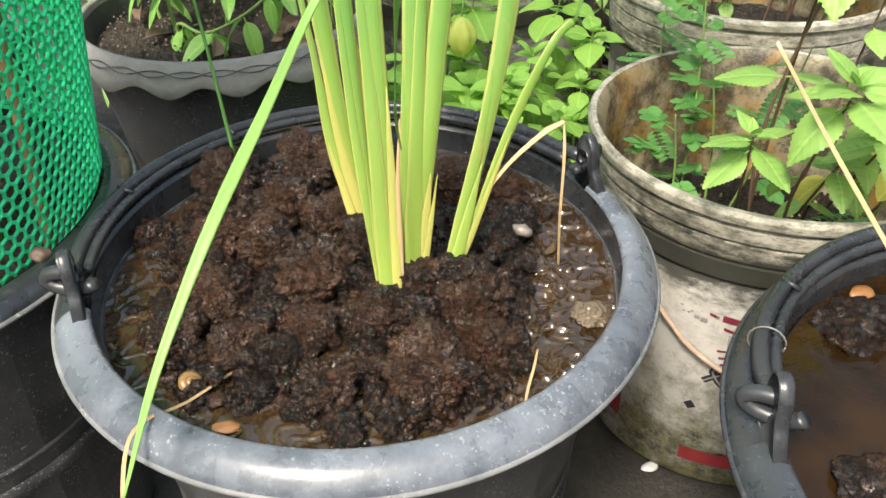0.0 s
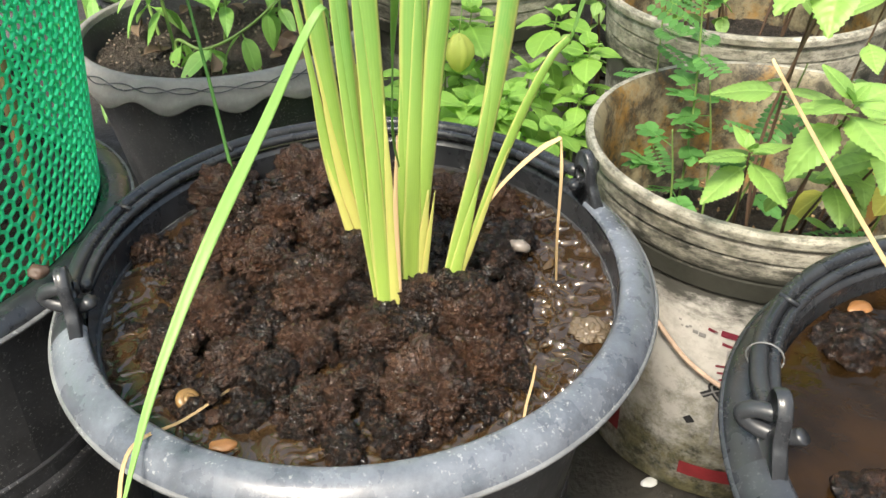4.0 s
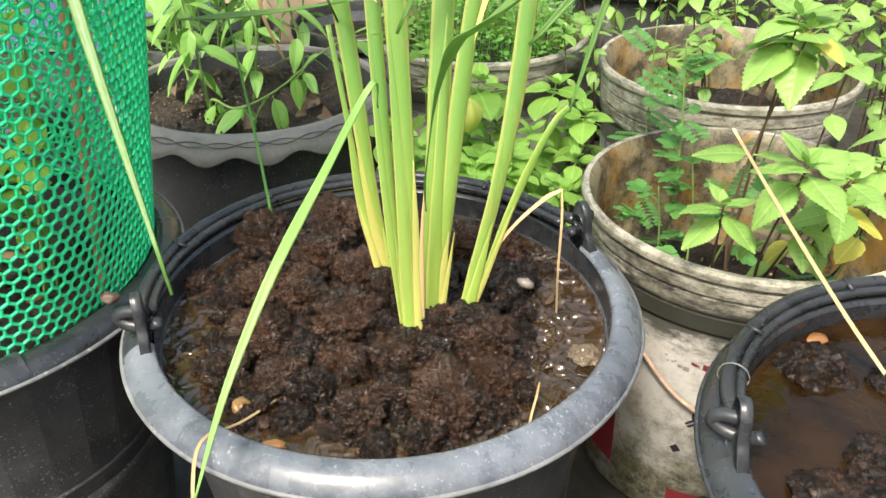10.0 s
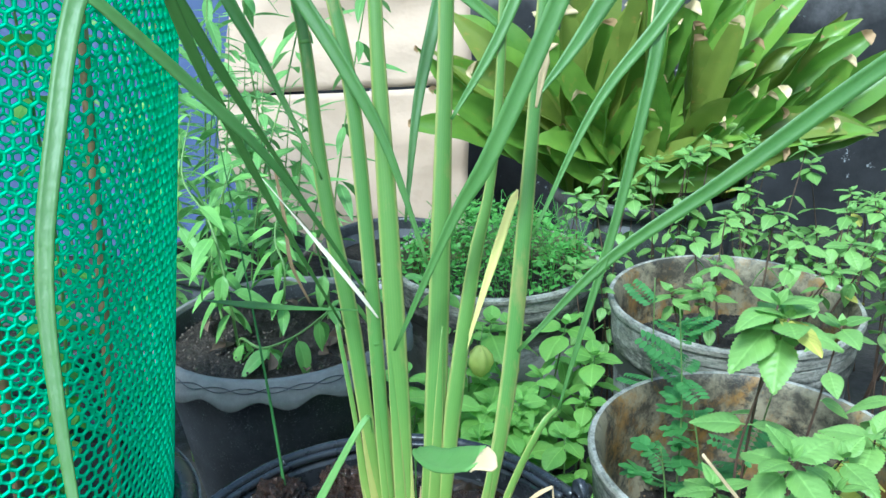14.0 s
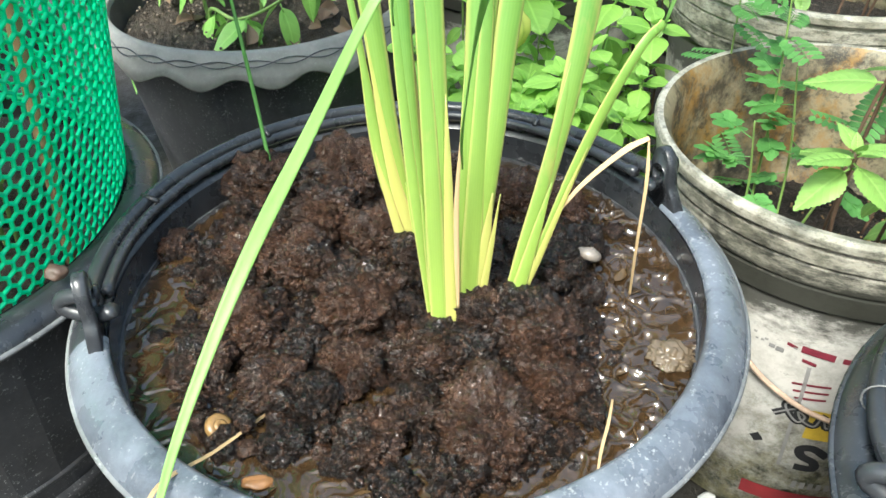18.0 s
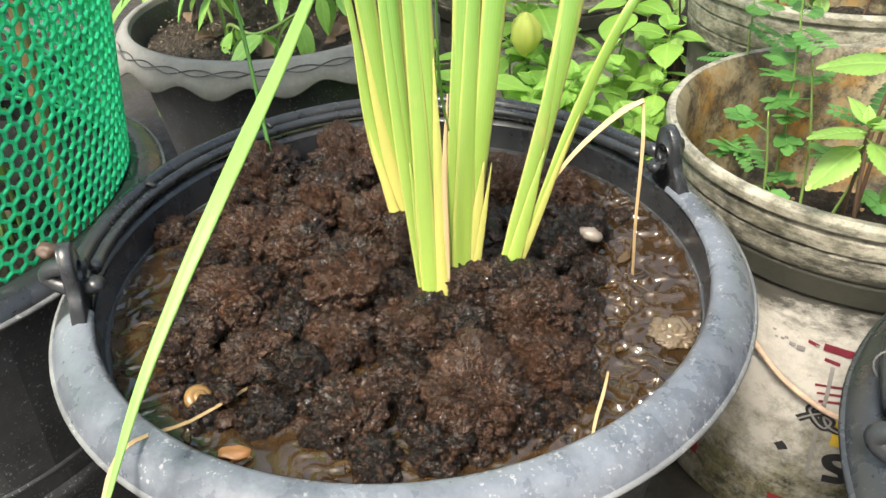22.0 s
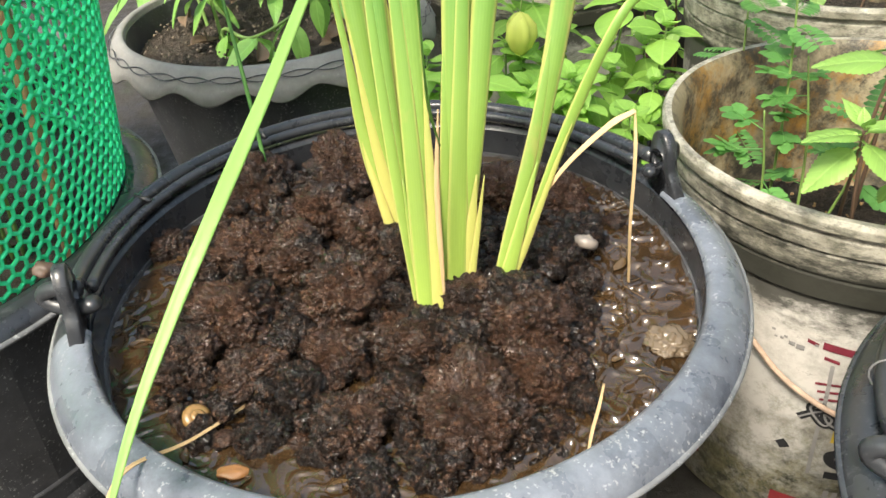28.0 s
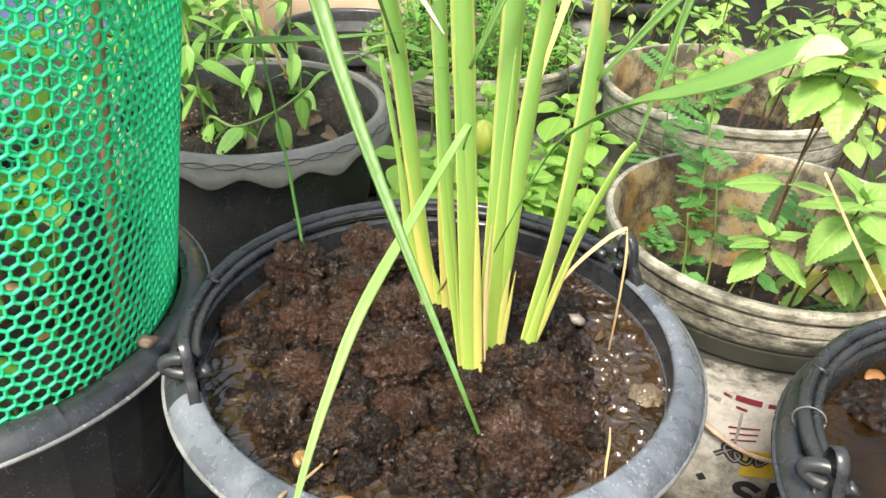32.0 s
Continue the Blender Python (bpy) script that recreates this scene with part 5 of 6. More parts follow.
for i, (x, z) in enumerate(((0.416, 0.425), (0.457, 0.445), (0.522, 0.450), (0.628, 0.406), (0.355, 0.409), (0.262, 0.353), (0.330, 0.353), (0.427, 0.334))):
    mint((x + 0.03, 0.95, 0.0), (x, 0.92, z), 0.92, 90 + i, 8, i % 4 == 2, 30 * i)
q = random.Random(5)
for i in range(30):
    x, y = q.uniform(0.16, 0.80), q.uniform(0.70, 1.02)
    mint((x, y + 0.02, 0.0), (x, y, q.uniform(0.26, 0.42)), q.uniform(0.6, 0.85), 100 + i, 8)
for i in range(14):
    x, y = q.uniform(0.56, 0.78), q.uniform(0.42, 0.75)
    mint((x + 0.02, y, 0.0), (x, y, q.uniform(0.30, 0.43)), q.uniform(0.62, 0.9), 140 + i, 8, i % 3 == 0)

# soft weeds between the buckets
spots = [(-0.006, 0.330, 0.291), (0.078, 0.420, 0.340), (0.077, 0.320, 0.290), (0.135, 0.350, 0.309), (0.152, 0.250, 0.293), (0.016, 0.450, 0.371), (0.170, 0.450, 0.325), (0.113, 0.280, 0.294), (0.20, 0.400, 0.309), (-0.020, 0.350, 0.309), (0.051, 0.380, 0.307)]
for i in range(34):
    spots.append((q.uniform(-0.03, 0.20), q.uniform(0.22, 0.50), q.uniform(0.20, 0.31)))
for i, (x, y, z) in enumerate(spots):
    if (x - 0.325) ** 2 + (y - 0.205) ** 2 < 0.16 ** 2 or x * x + y * y < 0.19 ** 2:
        continue
    leafy("weed", (x + 0.01, y + 0.02, 0.0), (x, y, z), q.uniform(0.8, 1.35), 200 + i, WEEDS, "soft bright green weed growing between the pots", "weed", "weeds between the pots", 6, GREENSTEM, 0.0015, 0.5)

# a papery lantern fruit hangs among the weeds
lan = holder("lantern_fruit", 0.065, 0.355, 0.345, "yellow-green papery lantern fruit hanging among weeds", "fruit")
vs, fs = lathe([(0.0005, 0.0), (0.006, -0.003), (0.0125, -0.012), (0.0135, -0.022), (0.009, -0.033), (0.0012, -0.041)], 40)
vs = [(x * (1 + 0.14 * math.cos(5 * math.atan2(y, x))), y * (1 + 0.14 * math.cos(5 * math.atan2(y, x))), z) for x, y, z in vs]
part("husk", (vs, fs), make_leaf("papery_husk", (0.34, 0.42, 0.07), (0.50, 0.54, 0.14), 0.6, 0.45, (0.30, 0.24, 0.06)), lan)
part("stalk", tube([(0, 0, 0), (0.003, 0.01, 0.02)], 0.0007, 6), GREENSTEM, lan)


# feathery seedlings in the front pail
def pinna_data(name, n, length, lw, seed):
    q = random.Random(seed)
    pieces = [tube([(0, 0, 0), (0, length * 0.5, 0.003), (0, length, -0.004)], 0.0004, 5, 1.0, 8)]
    for i in range(n):
        y = length * (0.12 + 0.86 * i / (n - 1))
        s = lw * (0.7 + 0.6 * math.sin(math.pi * (0.15 + 0.75 * i / n)))
        for side in (-1, 1):
            a = [(0, y, 0), (side * s * 0.35, y + 0.0034, 0.0008), (side * s * 0.8, y + 0.0052, 0.0004), (side * s, y + 0.0030, -0.0008), (side * s * 0.85, y - 0.0002, 0.0002), (side * s * 0.4, y - 0.0018, 0.0008)]
            pieces.append((a, [tuple(range(6)) if side < 0 else tuple(range(6))[::-1]]))
    v, f = joined(pieces)
    me = bpy.data.meshes.new(name)
    me.from_pydata([tuple(p) for p in v], [], f)
    me.materials.append(FERN)
    return me


PINNAE = [pinna_data("feather_leaf", 8, 0.046, 0.0120, 1), pinna_data("feather_leaf", 6, 0.034, 0.0110, 2), pinna_data("feather_leaf", 9, 0.054, 0.0115, 3)]


def lobed_data(name, size, seed):
    """A small parted leaf: three pairs of rounded lobes and an end lobe, on a stalk along +y."""
    q = random.Random(seed)
    pieces = [tube([(0, 0, 0), (0, size, 0.001)], 0.0005, 5)]
    lobes = [(0.42, s * 62, 0.42) for s in (-1, 1)] + [(0.62, s * 55, 0.50) for s in (-1, 1)] + [(0.82, s * 42, 0.46) for s in (-1, 1)] + [(0.92, 0, 0.48)]
    for at, turn, long in lobes:
        long *= size * q.uniform(0.85, 1.15)
        m = Matrix.Translation((0, at * size, 0)) @ pose(0, 0, 0, q.uniform(-18, 8), q.uniform(-12, 12), -turn)
        rim = [m @ Vector((math.sin(b) * long * 0.36 * (1 + 0.18 * math.cos(7 * b)), long * 0.5 - math.cos(b) * long * 0.5, 0.05 * long * abs(math.sin(b)))) for b in (2 * math.pi * k / 14 for k in range(14))]
        pieces.append(([m @ Vector((0, long * 0.5, 0))] + rim, [(0, 1 + k, 1 + (k + 1) % 14) for k in range(14)]))
    v, f = joined(pieces)
    me = bpy.data.meshes.new(name)
    me.from_pydata([tuple(p) for p in v], [], f)
    me.materials.append(FERN)
    return me


LOBED = [lobed_data("lobed_leaf", 0.030 + 0.004 * i, i + 3) for i in range(3)]


def feathery(foot, top, seed, n, low=0):
    q = random.Random(seed)
    h = holder("feathery_seedling", *foot, "slender seedling with feathery blue-green leaves", "seedling", "feathery seedlings")
    T = Vector(top) - Vector(foot)
    L = smooth_line([(0, 0, 0), T * 0.55 + Vector((0.006, 0.003, 0)), T], 24)
    part("stem", tube(L, [0.0013, 0.001, 0.0006], 6), GREENSTEM, h)
    for i in range(n):
        p = L[int(8 + 16 * i / n)]
        put_leaf(q.choice(LOBED if i < low else PINNAE), h, p, q.uniform(0, 360), q.uniform(-25, 25), q.uniform(0.65, 1.0), q.uniform(-20, 20), "feather_leaf")
    return h


feathery((0.262, 0.225, Z1), (0.254, 0.240, RIM + 0.105), 1, 12, 6)
feathery((0.285, 0.220, Z1), (0.270, 0.225, RIM + 0.010), 2, 7, 7)
feathery((0.243, 0.195, Z1), (0.232, 0.180, RIM - 0.010), 4, 6, 6)
feathery((0.300, 0.225, Z1), (0.330, 0.190, RIM + 0.040), 3, 5, 1)
feathery((0.370, 0.130, Z1), (0.400, 0.120, RIM + 0.075), 5, 4)
feathery((0.250, 0.33, 0.0), (0.250, 0.335, RIM + 0.095), 6, 11)

# a dense carpet of tiny herb leaves in the far pail
q = random.Random(9)
pieces = []
for i in range(2300):
    a, r = q.uniform(0, 6.283), math.sqrt(q.random()) * 0.16
    z = RIM - 0.05 + q.random() ** 0.7 * 0.115 * (1 - (r / 0.19) ** 2)
    c = Vector((0.085 + r * math.cos(a), 0.71 + r * math.sin(a), z))
    d = Vector((q.uniform(-1, 1), q.uniform(-1, 1), q.uniform(-0.3, 0.6))).normalized() * q.uniform(0.006, 0.013)
    s = d.cross(Vector((q.uniform(-.4, .4), q.uniform(-.4, .4), 1))).normalized() * d.length * 0.36
    pieces.append(([c, c + d * 0.45 + s, c + d, c + d * 0.45 - s], [(0, 1, 2, 3)]))
for i in range(130):
    a, r = q.uniform(0, 6.283), math.sqrt(q.random()) * 0.13
    p = Vector((0.085 + r * math.cos(a), 0.70 + r * math.sin(a), RIM - 0.06))
    pieces.append(tube([p, p + Vector((q.uniform(-.02, .02), q.uniform(-.02, .02), 0.07)), p + Vector((q.uniform(-.03, .03), q.uniform(-.03, .03), 0.11))], 0.0006, 4))
tagged(part("herb_carpet", joined(pieces), HERB, smooth=False), "dense carpet of tiny green herb leaves in the pail", "herbs", kind="stuff")


# ---- chilli seedlings and tall weeds ----
def sprig(name, points, leaves, size, seed, n, label, category, group, r=0.0022, start=0.15, droop=(-60, -5), stem=GREENSTEM, two=True):
    q = random.Random(seed)
    o = Vector(points[0])
    h = holder(name, *o, label, category, group)
    L = smooth_line([Vector(p) - o for p in points], 40)
    part("stem", tube(L, [r, r * 0.8, r * 0.4], 6), stem, h)
    a = q.uniform(0, 180)
    for i in range(n):
        u = start + (1 - start) * i / max(1, n - 1)
        p = L[min(40, int(40 * u))]
        for k in range(2 if two else 1):
            put_leaf(q.choice(leaves), h, p, a + 180 * k + q.uniform(-30, 30), q.uniform(*droop) + (35 if i >= n - 2 else 0), size * q.uniform(0.7, 1.15) * (1 - 0.35 * (u > 0.9)), q.uniform(-20, 20))
        a += 90 + q.uniform(-25, 25)
    return h


CH = ("chilli seedling with pointed glossy leaves in potting soil", "chilli plant", "chilli seedlings in the scalloped pot")
PZ = RIM - 0.060
sprig("chilli_seedling", [(-0.247, 0.455, PZ), (-0.240, 0.45, 0.305), (-0.207, 0.430, 0.302), (-0.154, 0.420, 0.329), (-0.090, 0.420, 0.379), (-0.030, 0.430, 0.398)], CHILIS, 0.95, 1, 9, *CH, droop=(-75, -20))
sprig("chilli_seedling", [(-0.250, 0.465, PZ), (-0.258, 0.470, 0.372), (-0.280, 0.500, 0.443), (-0.327, 0.550, 0.494), (-0.323, 0.600, 0.567)], CHILIS, 1.1, 2, 12, *CH)
sprig("chilli_seedling", [(-0.205, 0.505, PZ), (-0.195, 0.520, 0.368), (-0.212, 0.550, 0.403), (-0.208, 0.580, 0.450)], CHILIS, 1.05, 3, 9, *CH)
sprig("chilli_seedling", [(-0.285, 0.520, PZ), (-0.300, 0.54, 0.36), (-0.292, 0.56, 0.43), (-0.27, 0.58, 0.50)], CHILIS, 1.1, 4, 9, *CH)
sprig("chilli_seedling", [(-0.150, 0.560, PZ), (-0.150, 0.57, 0.33), (-0.165, 0.58, 0.40), (-0.16, 0.60, 0.45)], CHILIS, 1.0, 14, 7, *CH)
TW = ("tall thin weed with narrow leaves before the wall", "weed", "tall weeds by the wall")
tall = [[(-0.390, 0.750, 0.0), (-0.385, 0.76, 0.30), (-0.364, 0.780, 0.558), (-0.347, 0.800, 0.726), (-0.340, 0.820, 0.90)],
        [(-0.305, 0.720, 0.0), (-0.300, 0.78, 0.36), (-0.245, 0.850, 0.590), (-0.215, 0.880, 0.70), (-0.169, 0.900, 0.84)],
        [(-0.286, 0.850, 0.0), (-0.290, 0.86, 0.30), (-0.325, 0.900, 0.631), (-0.310, 0.900, 0.75), (-0.288, 0.900, 0.88)],
        [(-0.20, 0.800, 0.0), (-0.19, 0.82, 0.30), (-0.16, 0.85, 0.50), (-0.12, 0.86, 0.68), (-0.10, 0.86, 0.78)],
        [(-0.42, 0.90, 0.0), (-0.43, 0.92, 0.35), (-0.40, 0.95, 0.60), (-0.42, 0.98, 0.85)],
        [(-0.34, 0.68, 0.0), (-0.35, 0.70, 0.25), (-0.33, 0.72, 0.44), (-0.31, 0.73, 0.56)]]
for x, y, h in ((-0.24, 0.72, 0.53), (-0.47, 0.80, 0.80), (-0.40, 0.62, 0.52), (-0.60, 0.75, 0.75), (-0.36, 0.78, 0.66), (-0.28, 0.66, 0.60), (-0.44, 0.70, 0.66), (-0.70, 0.60, 0.75), (-0.52, 0.95, 0.72), (-0.46, 1.05, 0.66), (-0.38, 0.92, 0.60), (-0.58, 1.02, 0.80), (-0.33, 1.02, 0.52), (-0.50, 0.86, 0.58), (-0.42, 1.15, 0.58)):
    tall.append([(x, y, 0.0), (x - 0.01, y + 0.01, h * 0.45), (x + 0.015, y + 0.03, h * 0.75), (x + 0.03, y + 0.05, h)])
for i, pts in enumerate(tall):
    sprig("tall_weed", pts, WILLOWS, 0.88, 20 + i, 13 if i < 6 else 15, *TW, r=0.0020, start=0.25, droop=(-35, 12))
straw([(-0.190, 0.50, 0.52), (-0.180, 0.49, 0.45), (-0.172, 0.47, 0.40), (-0.150, 0.46, 0.35)], 0.0022, "dry hanging leaf over the chilli pot", BROWNLEAF, "dry_leaf")


# ---- turmeric clump ----
def turmeric(x, y, seed, n, fan):
    """Broad leaves that spread like a fan from a crowded foot; many have lost their tips."""
    q = random.Random(seed)
    h = holder("turmeric_plant", x, y, 0.27, "dense clump of broad green turmeric leaves with browned tips", "turmeric")
    for i in range(n):
        ang = fan[0] + (fan[1] - fan[0]) * ((i * 0.618 + q.uniform(-0.06, 0.06)) % 1.0)
        length = q.choice((q.uniform(0.13, 0.24), q.uniform(0.26, 0.38), q.uniform(0.34, 0.50)))
        if ang > 100:
            length = min(length, 0.40)
        ahead = -0.75 if length < 0.25 else (-0.35 if length < 0.36 else 0.1)
        foot = Vector((q.uniform(-0.06, 0.07), q.uniform(-0.05, 0.05) + ahead * 0.05, 0.07 + q.uniform(-0.03, 0.05)))
        d = Vector((math.cos(radians(ang)), ahead * q.uniform(0.3, 1.0), max(0.16, math.sin(radians(ang))))).normalized()
        side = Vector((q.uniform(-1.5, 1.5), -1, q.uniform(-0.1, 1.1))).normalized()
        droop = Vector((0, 0, -1)) * length * q.uniform(-0.04, 0.20)
        P = [Vector((foot.x * 0.5, foot.y * 0.5, 0.0)), foot, foot + d * length * 0.4, foot + d * length * 0.75 + droop * 0.35, foot + d * length + droop]
        w = (0.016 + 0.050 * length) * q.uniform(0.8, 1.15)
        cut = length < 0.36 and q.random() < 0.55
        tip = [w * 0.95, w * 0.80, w * 0.5] if cut else [w * 0.80, w * 0.45, 0.002]
        leaf = part("leaf", blade(P, [0.006, 0.007, 0.010, w * 0.75, w * 0.95, w] + tip, 34, q.uniform(0.3, 0.95), side, 0.06), q.choice(GINGERS), h)
        if cut or q.random() < 0.4:
            e = P[4] - P[3]
            wt = tip[2] if cut else w * 0.2
            part("leaf_tip", blade([P[4] - e * 0.06, P[4] + e * 0.03, P[4] + e * (0.16 if cut else 0.08)], [wt * 1.15, wt, wt * 0.45], 6, 0.8, side, 0.1), q.choice((BROWNLEAF, STRAW)), leaf, "dried brown leaf tip")
    return h


turmeric(0.27, 1.16, 3, 50, (55, 150))
turmeric(0.40, 1.14, 4, 52, (8, 105))
turmeric(0.55, 1.20, 6, 36, (12, 88))

# ---- cardboard, board and pots by the wall ----
def sheet(corners, nx, ny, warp, seed, thick, mat, name, parent, cut=None):
    a, b, c, d = (Vector(p) for p in corners)
    vs, fs = [], []
    for j in range(ny + 1):
        for i in range(nx + 1):
            u, v = i / nx, j / ny
            p = (a * (1 - u) + b * u) * (1 - v) + (d * (1 - u) + c * u) * v
            p.y += warp * noise.noise(Vector((u * 3, v * 3, seed))) + 0.3 * warp * noise.noise(Vector((u * 9, v * 9, seed)))
            vs.append(p)
    for j in range(ny):
        for i in range(nx):
            if cut and cut((i + 0.5) / nx, (j + 0.5) / ny):
                continue
            k = j * (nx + 1) + i
            fs.append((k, k + 1, k + nx + 2, k + nx + 1))
    ob = part(name, (vs, fs), mat, parent)
    ob.modifiers.new("thick", 'SOLIDIFY').thickness = thick
    return ob


box = holder("cardboard_box", -0.25, 1.36, 0.09, "flattened brown cardboard box leaning on the wall", "cardboard")
OB = Vector((-0.25, 1.36, 0.09))
sheet([Vector(p) - OB for p in ((-0.541, 1.385, 0.462), (0.041, 1.385, 0.480), (0.034, 1.44, 0.793), (-0.493, 1.44, 0.728))], 24, 14, 0.022, 1, 0.004, CARD, "upper_panel", box, lambda u, v: v > 0.93 + 0.04 * math.sin(u * 21) and u < 0.35)
sheet([Vector(p) - OB for p in ((-0.56, 1.30, 0.095), (0.02, 1.30, 0.092), (0.038, 1.378, 0.474), (-0.545, 1.378, 0.456))], 30, 24, 0.02, 4, 0.004, CARD, "lower_panel", box, lambda u, v: v < 0.62 - 1.9 * u + 0.03 * math.sin(v * 40) or (u > 0.72 and v < 0.02))
BLUE = plain("blue_grey_board", (0.085, 0.115, 0.24), 0.55, 0.25, 9)
tagged(part("blue_board", box_mesh(-1.5, -0.535, 1.56, 1.575, 0.0, 0.825), BLUE, smooth=False), "blue-grey board standing against the wall", "board")
tagged(part("dark_post", tube([(-0.52, 1.54, 0.0), (-0.515, 1.55, 0.72)], 0.022, 12), BLACK), "dark plastic pipe standing by the board", "pipe")


def nursery_pot(x, y, r, h, label):
    p = holder("nursery_pot", x, y, 0, label, "flower pot", "black nursery pots")
    part("body", lathe([(0.0, 0.003), (r * 0.75, 0.003), (r * 0.94, h - 0.022), (r * 0.91, h - 0.022), (r * 0.72, 0.008), (0.0, 0.008)], 64), BLACK, p)
    part("rim", lathe([(r * 0.92, h - 0.024), (r * 0.99, h - 0.024), (r, h - 0.020), (r, h - 0.003), (r * 0.985, h), (r * 0.94, h), (r * 0.92, h - 0.005), (r * 0.92, h - 0.024)], 64), BLACK, p)
    part("soil_fill", lathe([(r * 0.90, h - 0.040), (r * 0.6, h - 0.034), (0.001, h - 0.036)], 40), DRYSOIL, p, "dark potting soil")
    return p


nursery_pot(-0.10, 0.93, 0.13, 0.27, "black nursery pot behind the scalloped pot")
nursery_pot(-0.13, 1.37, 0.17, 0.093, "low black nursery pot under the leaning cardboard")
nursery_pot(-0.40, 0.96, 0.14, 0.24, "black nursery pot under the tall weeds")
nursery_pot(0.40, 1.16, 0.20, 0.311, "black nursery pot with the turmeric clump")
nursery_pot(-0.62, 0.55, 0.15, 0.26, "black nursery pot beside the net bucket")

# ---- inside the net ----
BAMBOO = plain("brown_bamboo", (0.34, 0.20, 0.11), 0.6, 0.3, 50)
for i, (x, y, dx) in enumerate(((-0.245, 0.085, 0.07), (-0.345, 0.11, 0.06), (-0.40, 0.00, 0.09))):
    tagged(part("bamboo_stick", tube([(x, y, RIM - 0.08), (x + dx * 0.5, y, 0.60), (x + dx, y + 0.01, 1.02)], [0.0048, 0.0042, 0.0036], 8, 1.0, 20), BAMBOO), "brown bamboo stick standing inside the net tube", "stick", "sticks in the net tube")
q = random.Random(21)
for i in range(13):
    a, r = q.uniform(0, 6.28), math.sqrt(q.random()) * 0.085
    x, y = -0.335 + r * math.cos(a), 0.04 + r * math.sin(a)
    z = q.uniform(0.33, 0.40) if i < 5 else q.uniform(0.45, 0.85)
    leafy("seedling", (x, y, RIM - 0.074), (x + (z - RIM) * 0.12, y, z), q.uniform(0.7, 1.0), 300 + i, WEEDS, "pale green seedling growing inside the net tube", "seedling", "seedlings inside the net tube", 5 if i < 5 else 8, GREENSTEM, 0.0014, 0.6)
leafy("seedling", (-0.300, -0.045, RIM - 0.074), (-0.288, -0.055, RIM + 0.015), 1.2, 330, WEEDS, "pale green seedling growing inside the net tube", "seedling", "seedlings inside the net tube", 3, GREENSTEM, 0.0014, 0.4)
q = random.Random(33)
for i in range(22):
    a, r = q.uniform(0, 6.28), math.sqrt(q.random()) * 0.12
    scrap("litter_leaf", -0.350 + r * math.cos(a), 0.035 + r * math.sin(a), RIM - 0.066, q.uniform(0.008, 0.016), q.uniform(0.004, 0.008), 0.002, (STONE, SHELL, BAMBOO)[i % 3], "dry brown leaf litter on the soil", "leaf litter", q.uniform(0, 360), i)

# ---- litter and grit on the pot soils ----
q = random.Random(51)
for i in range(14):
    a, r = q.uniform(0, 6.28), math.sqrt(q.random()) * 0.125
    h = holder("dead_leaf", -0.20 + r * math.cos(a), 0.49 + r * math.sin(a), RIM - 0.050, "curled dead brown leaf on the pot soil", "leaf litter", "dead leaves in the scalloped pot")
    put_leaf(DEADS[i % 3], h, Vector((0, 0, 0)), q.uniform(0, 360), q.uniform(-5, 35), q.uniform(0.6, 1.1), q.uniform(-60, 60))


def grit(cx, cy, z, radius, n, seed, mat, label):
    q = random.Random(seed)
    pieces = []
    for i in range(n):
        a, r = q.uniform(0, 6.28), math.sqrt(q.random()) * radius
        pieces.append(crumb(Vector((cx + r * math.cos(a), cy + r * math.sin(a), z + q.uniform(0, 0.004))), q.uniform(0.0007, 0.0022), 2, i * 1.9 + seed, 0.8))
    return tagged(part("grit", joined(pieces), mat), label, "grit", kind="stuff")


grit(-0.20, 0.49, RIM - 0.054, 0.138, 420, 61, plain("pale_grit", (0.13, 0.10, 0.075), 0.8, 0.6, 300), "pale grit and crumbs on the pot soil")
grit(0.325, 0.205, RIM - 0.154, 0.125, 160, 62, BROWNLEAF, "brown crumbs and litter on the pail soil")
scrap("plastic_shard", 0.240, 0.096, 0.003, 0.009, 0.005, 0.002, plain("white_plastic", (0.6, 0.6, 0.58), 0.5), "white plastic shard lying at the pail's foot", "plastic scrap", 20, 5)

# ---- marks and wire on the front pail ----
C1 = Vector((0.325, 0.205, 0))
MAROON = plain("maroon_print", (0.17, 0.02, 0.035), 0.5, 0.4, 120)
INK = plain("black_print", (0.02, 0.02, 0.022), 0.5, 0.4, 120)
YEL = plain("yellow_print", (0.55, 0.38, 0.04), 0.5, 0.3, 120)
RED = plain("red_stripe", (0.20, 0.018, 0.022), 0.5, 0.4, 60)
GREYP = plain("grey_print", (0.25, 0.24, 0.23), 0.5, 0.3, 90)


def pail_radius(z):
    return float(np.interp(z, [0.008, 0.156, 0.237, 0.25], [0.1325, 0.1375, 0.1415, 0.1415])) * 0.155 / 0.152 + 0.0009


def print_patch(name, a0, a1, z0, z1, mat, slant=0.0):
    """A printed shape on the pail's side, between two angles and two heights."""
    n = 14
    vs = []
    for i in range(n + 1):
        a = radians(a0 + (a1 - a0) * i / n)
        for z in (z0 + slant * i / n, z1 + slant * i / n):
            vs.append((pail_radius(z) * math.cos(a), pail_radius(z) * math.sin(a), z))
    return part(name, (vs, [(2 * i, 2 * i + 2, 2 * i + 3, 2 * i + 1) for i in range(n)]), mat, PAIL_BODIES[0])


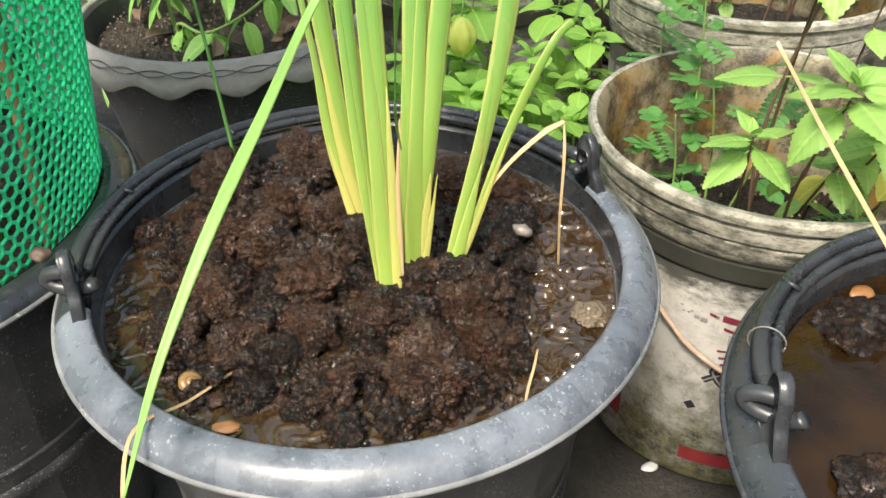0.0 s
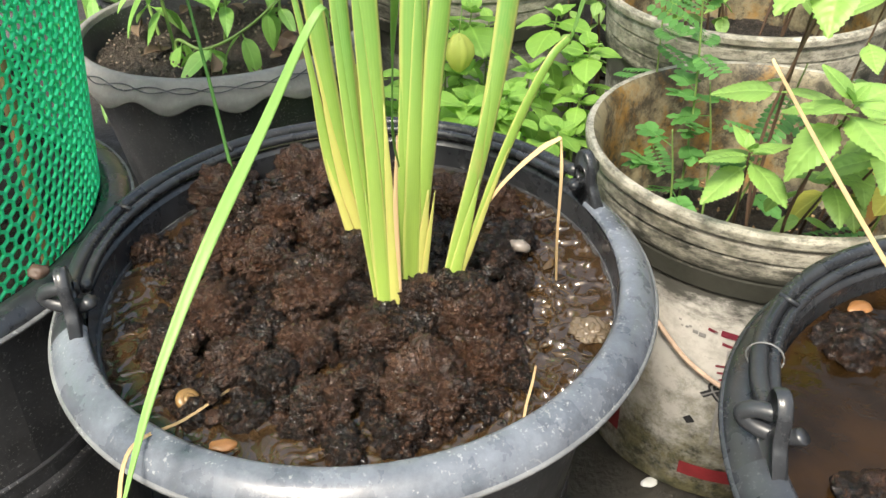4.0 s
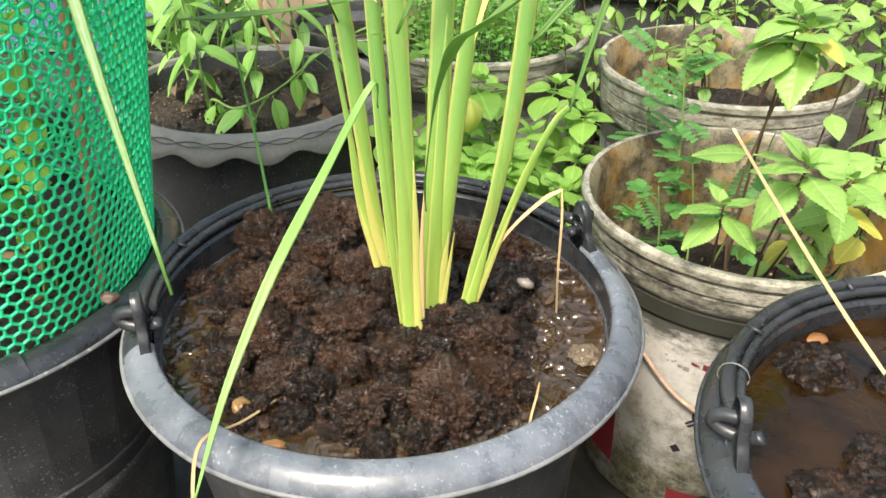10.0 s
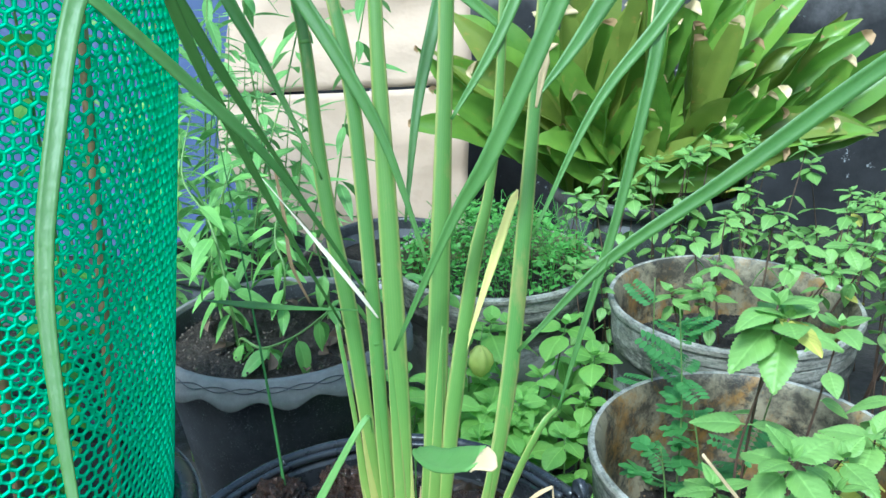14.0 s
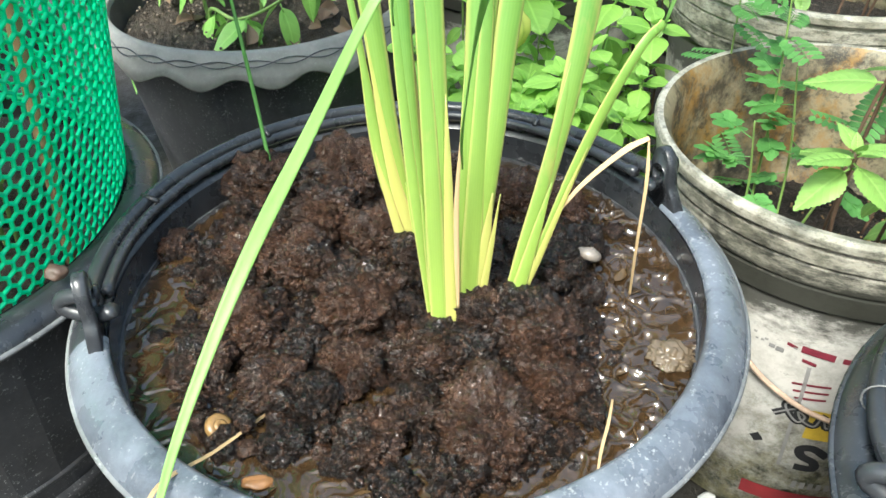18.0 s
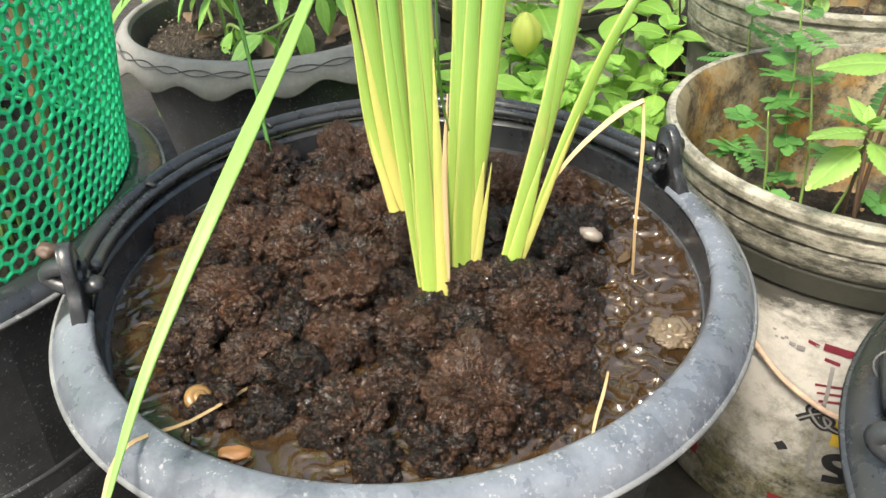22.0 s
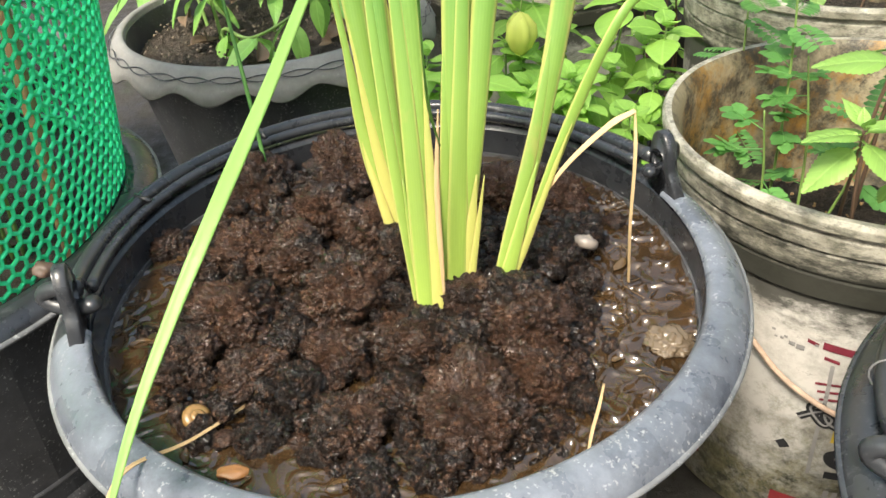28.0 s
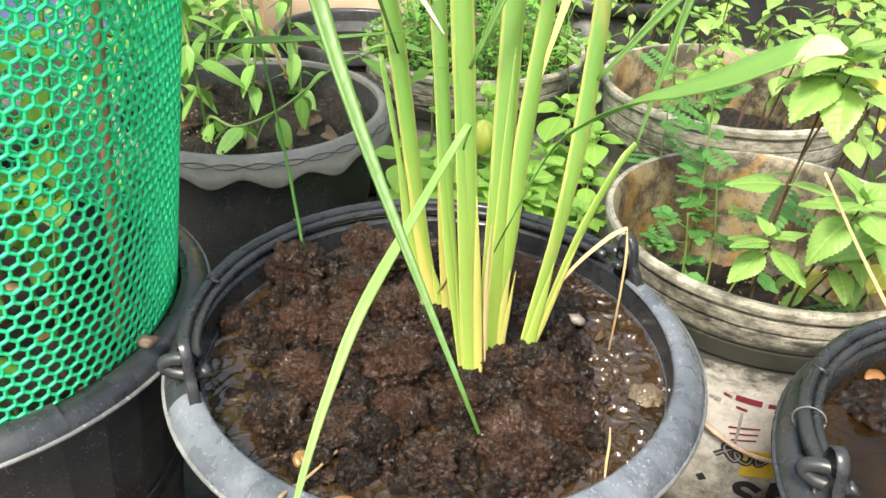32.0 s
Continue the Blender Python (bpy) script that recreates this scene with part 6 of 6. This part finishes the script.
def stroke(name, line, width, mat, lift=0.0):
    """A painted line over the pail's side through (angle, height) points."""
    L = smooth_line([(a * 0.0025, z, 0) for a, z in line], 6 * len(line))
    vs = []
    for i, c in enumerate(L):
        d = (L[min(i + 1, len(L) - 1)] - L[max(i - 1, 0)]).normalized()
        for s in (-1, 1):
            u, z = c.x - d.y * s * width / 2, c.y + d.x * s * width / 2
            r = pail_radius(z) + lift
            vs.append((r * math.cos(radians(u / 0.0025)), r * math.sin(radians(u / 0.0025)), z))
    return part(name, (vs, [(2 * i, 2 * i + 2, 2 * i + 3, 2 * i + 1) for i in range(len(L) - 1)]), mat, PAIL_BODIES[0])


print_patch("red_band", 241, 300, 0.032, 0.048, RED)
print_patch("red_band", 192, 214, 0.040, 0.11, RED)
for a0, z0, a1, w in ((241, 0.2095, 244, 0.003), (245, 0.2085, 254, 0.0065), (246, 0.198, 250, 0.003), (256, 0.206, 272, 0.005)):
    print_patch("label_line", a0, a1, z0 - w / 2, z0 + w / 2, MAROON, -0.002)
for a0, z0, w in ((231.5, 0.209, 0.002), (234, 0.204, 0.002), (236.5, 0.202, 0.0035), (238.5, 0.201, 0.0045), (235, 0.206, 0.002), (243, 0.207, 0.002), (232.5, 0.2035, 0.0016)):
    print_patch("label_fleck", a0, a0 + w * 500, z0 - w / 2, z0 + w / 2, GREYP)
for k in range(3):
    print_patch("label_line", 245.5 + k, 256, 0.172 - 0.0072 * k, 0.1742 - 0.0072 * k, MAROON, 0.004)
print_patch("label_yellow", 253.6, 285, 0.118, 0.150, YEL)
stroke("label_line", [(248.5, 0.193), (249.2, 0.160), (249.4, 0.125), (250.0, 0.080)], 0.0028, GREYP, 0.0003)
sign = [(243.5, 0.137), (246.5, 0.144), (249.5, 0.150), (247.5, 0.1535), (246.0, 0.149), (248.5, 0.139), (251.0, 0.135), (252.2, 0.142), (250.0, 0.146), (251.5, 0.138), (255.5, 0.134), (257.0, 0.146), (259.0, 0.134), (262.0, 0.140)]
stroke("label_sign", sign, 0.0062, INK, 0.0006)
stroke("label_sign", sign, 0.0017, GREYP, 0.0010)
stroke("label_bar", [(263, 0.1), (258, 0.108), (254.5, 0.105), (255.5, 0.097), (259.5, 0.092), (260, 0.084), (254.5, 0.083)], 0.0075, INK, 0.0006)
print_patch("label_bar", 266, 270, 0.082, 0.112, INK)
print_patch("label_bar", 270.2, 280, 0.106, 0.112, INK)
print_patch("label_bar", 270.2, 278, 0.094, 0.100, INK)
print_patch("label_bar", 270.2, 280, 0.082, 0.088, INK)
for k in range(5):
    print_patch("label_bar", 256 + 2.6 * k, 257.6 + 2.6 * k, 0.056, 0.064, GREYP)
stroke("hole", [(240.0, 0.106), (241.2, 0.103), (242.0, 0.1)], 0.008, INK)
wire = tube([C1 * 0 + on_rim(a, pail_radius(0.22) + 0.004, z) for a, z in ((205, 0.250), (218, 0.218), (230, 0.190), (240, 0.170), (254, 0.153), (270, 0.145), (290, 0.146), (310, 0.155))], 0.0021, 8, 1.0, 30)
part("wire_handle", wire, plain("rusty_wire", (0.42, 0.30, 0.22), 0.5, 0.45, 150), pail_1, "thin rusty wire handle")
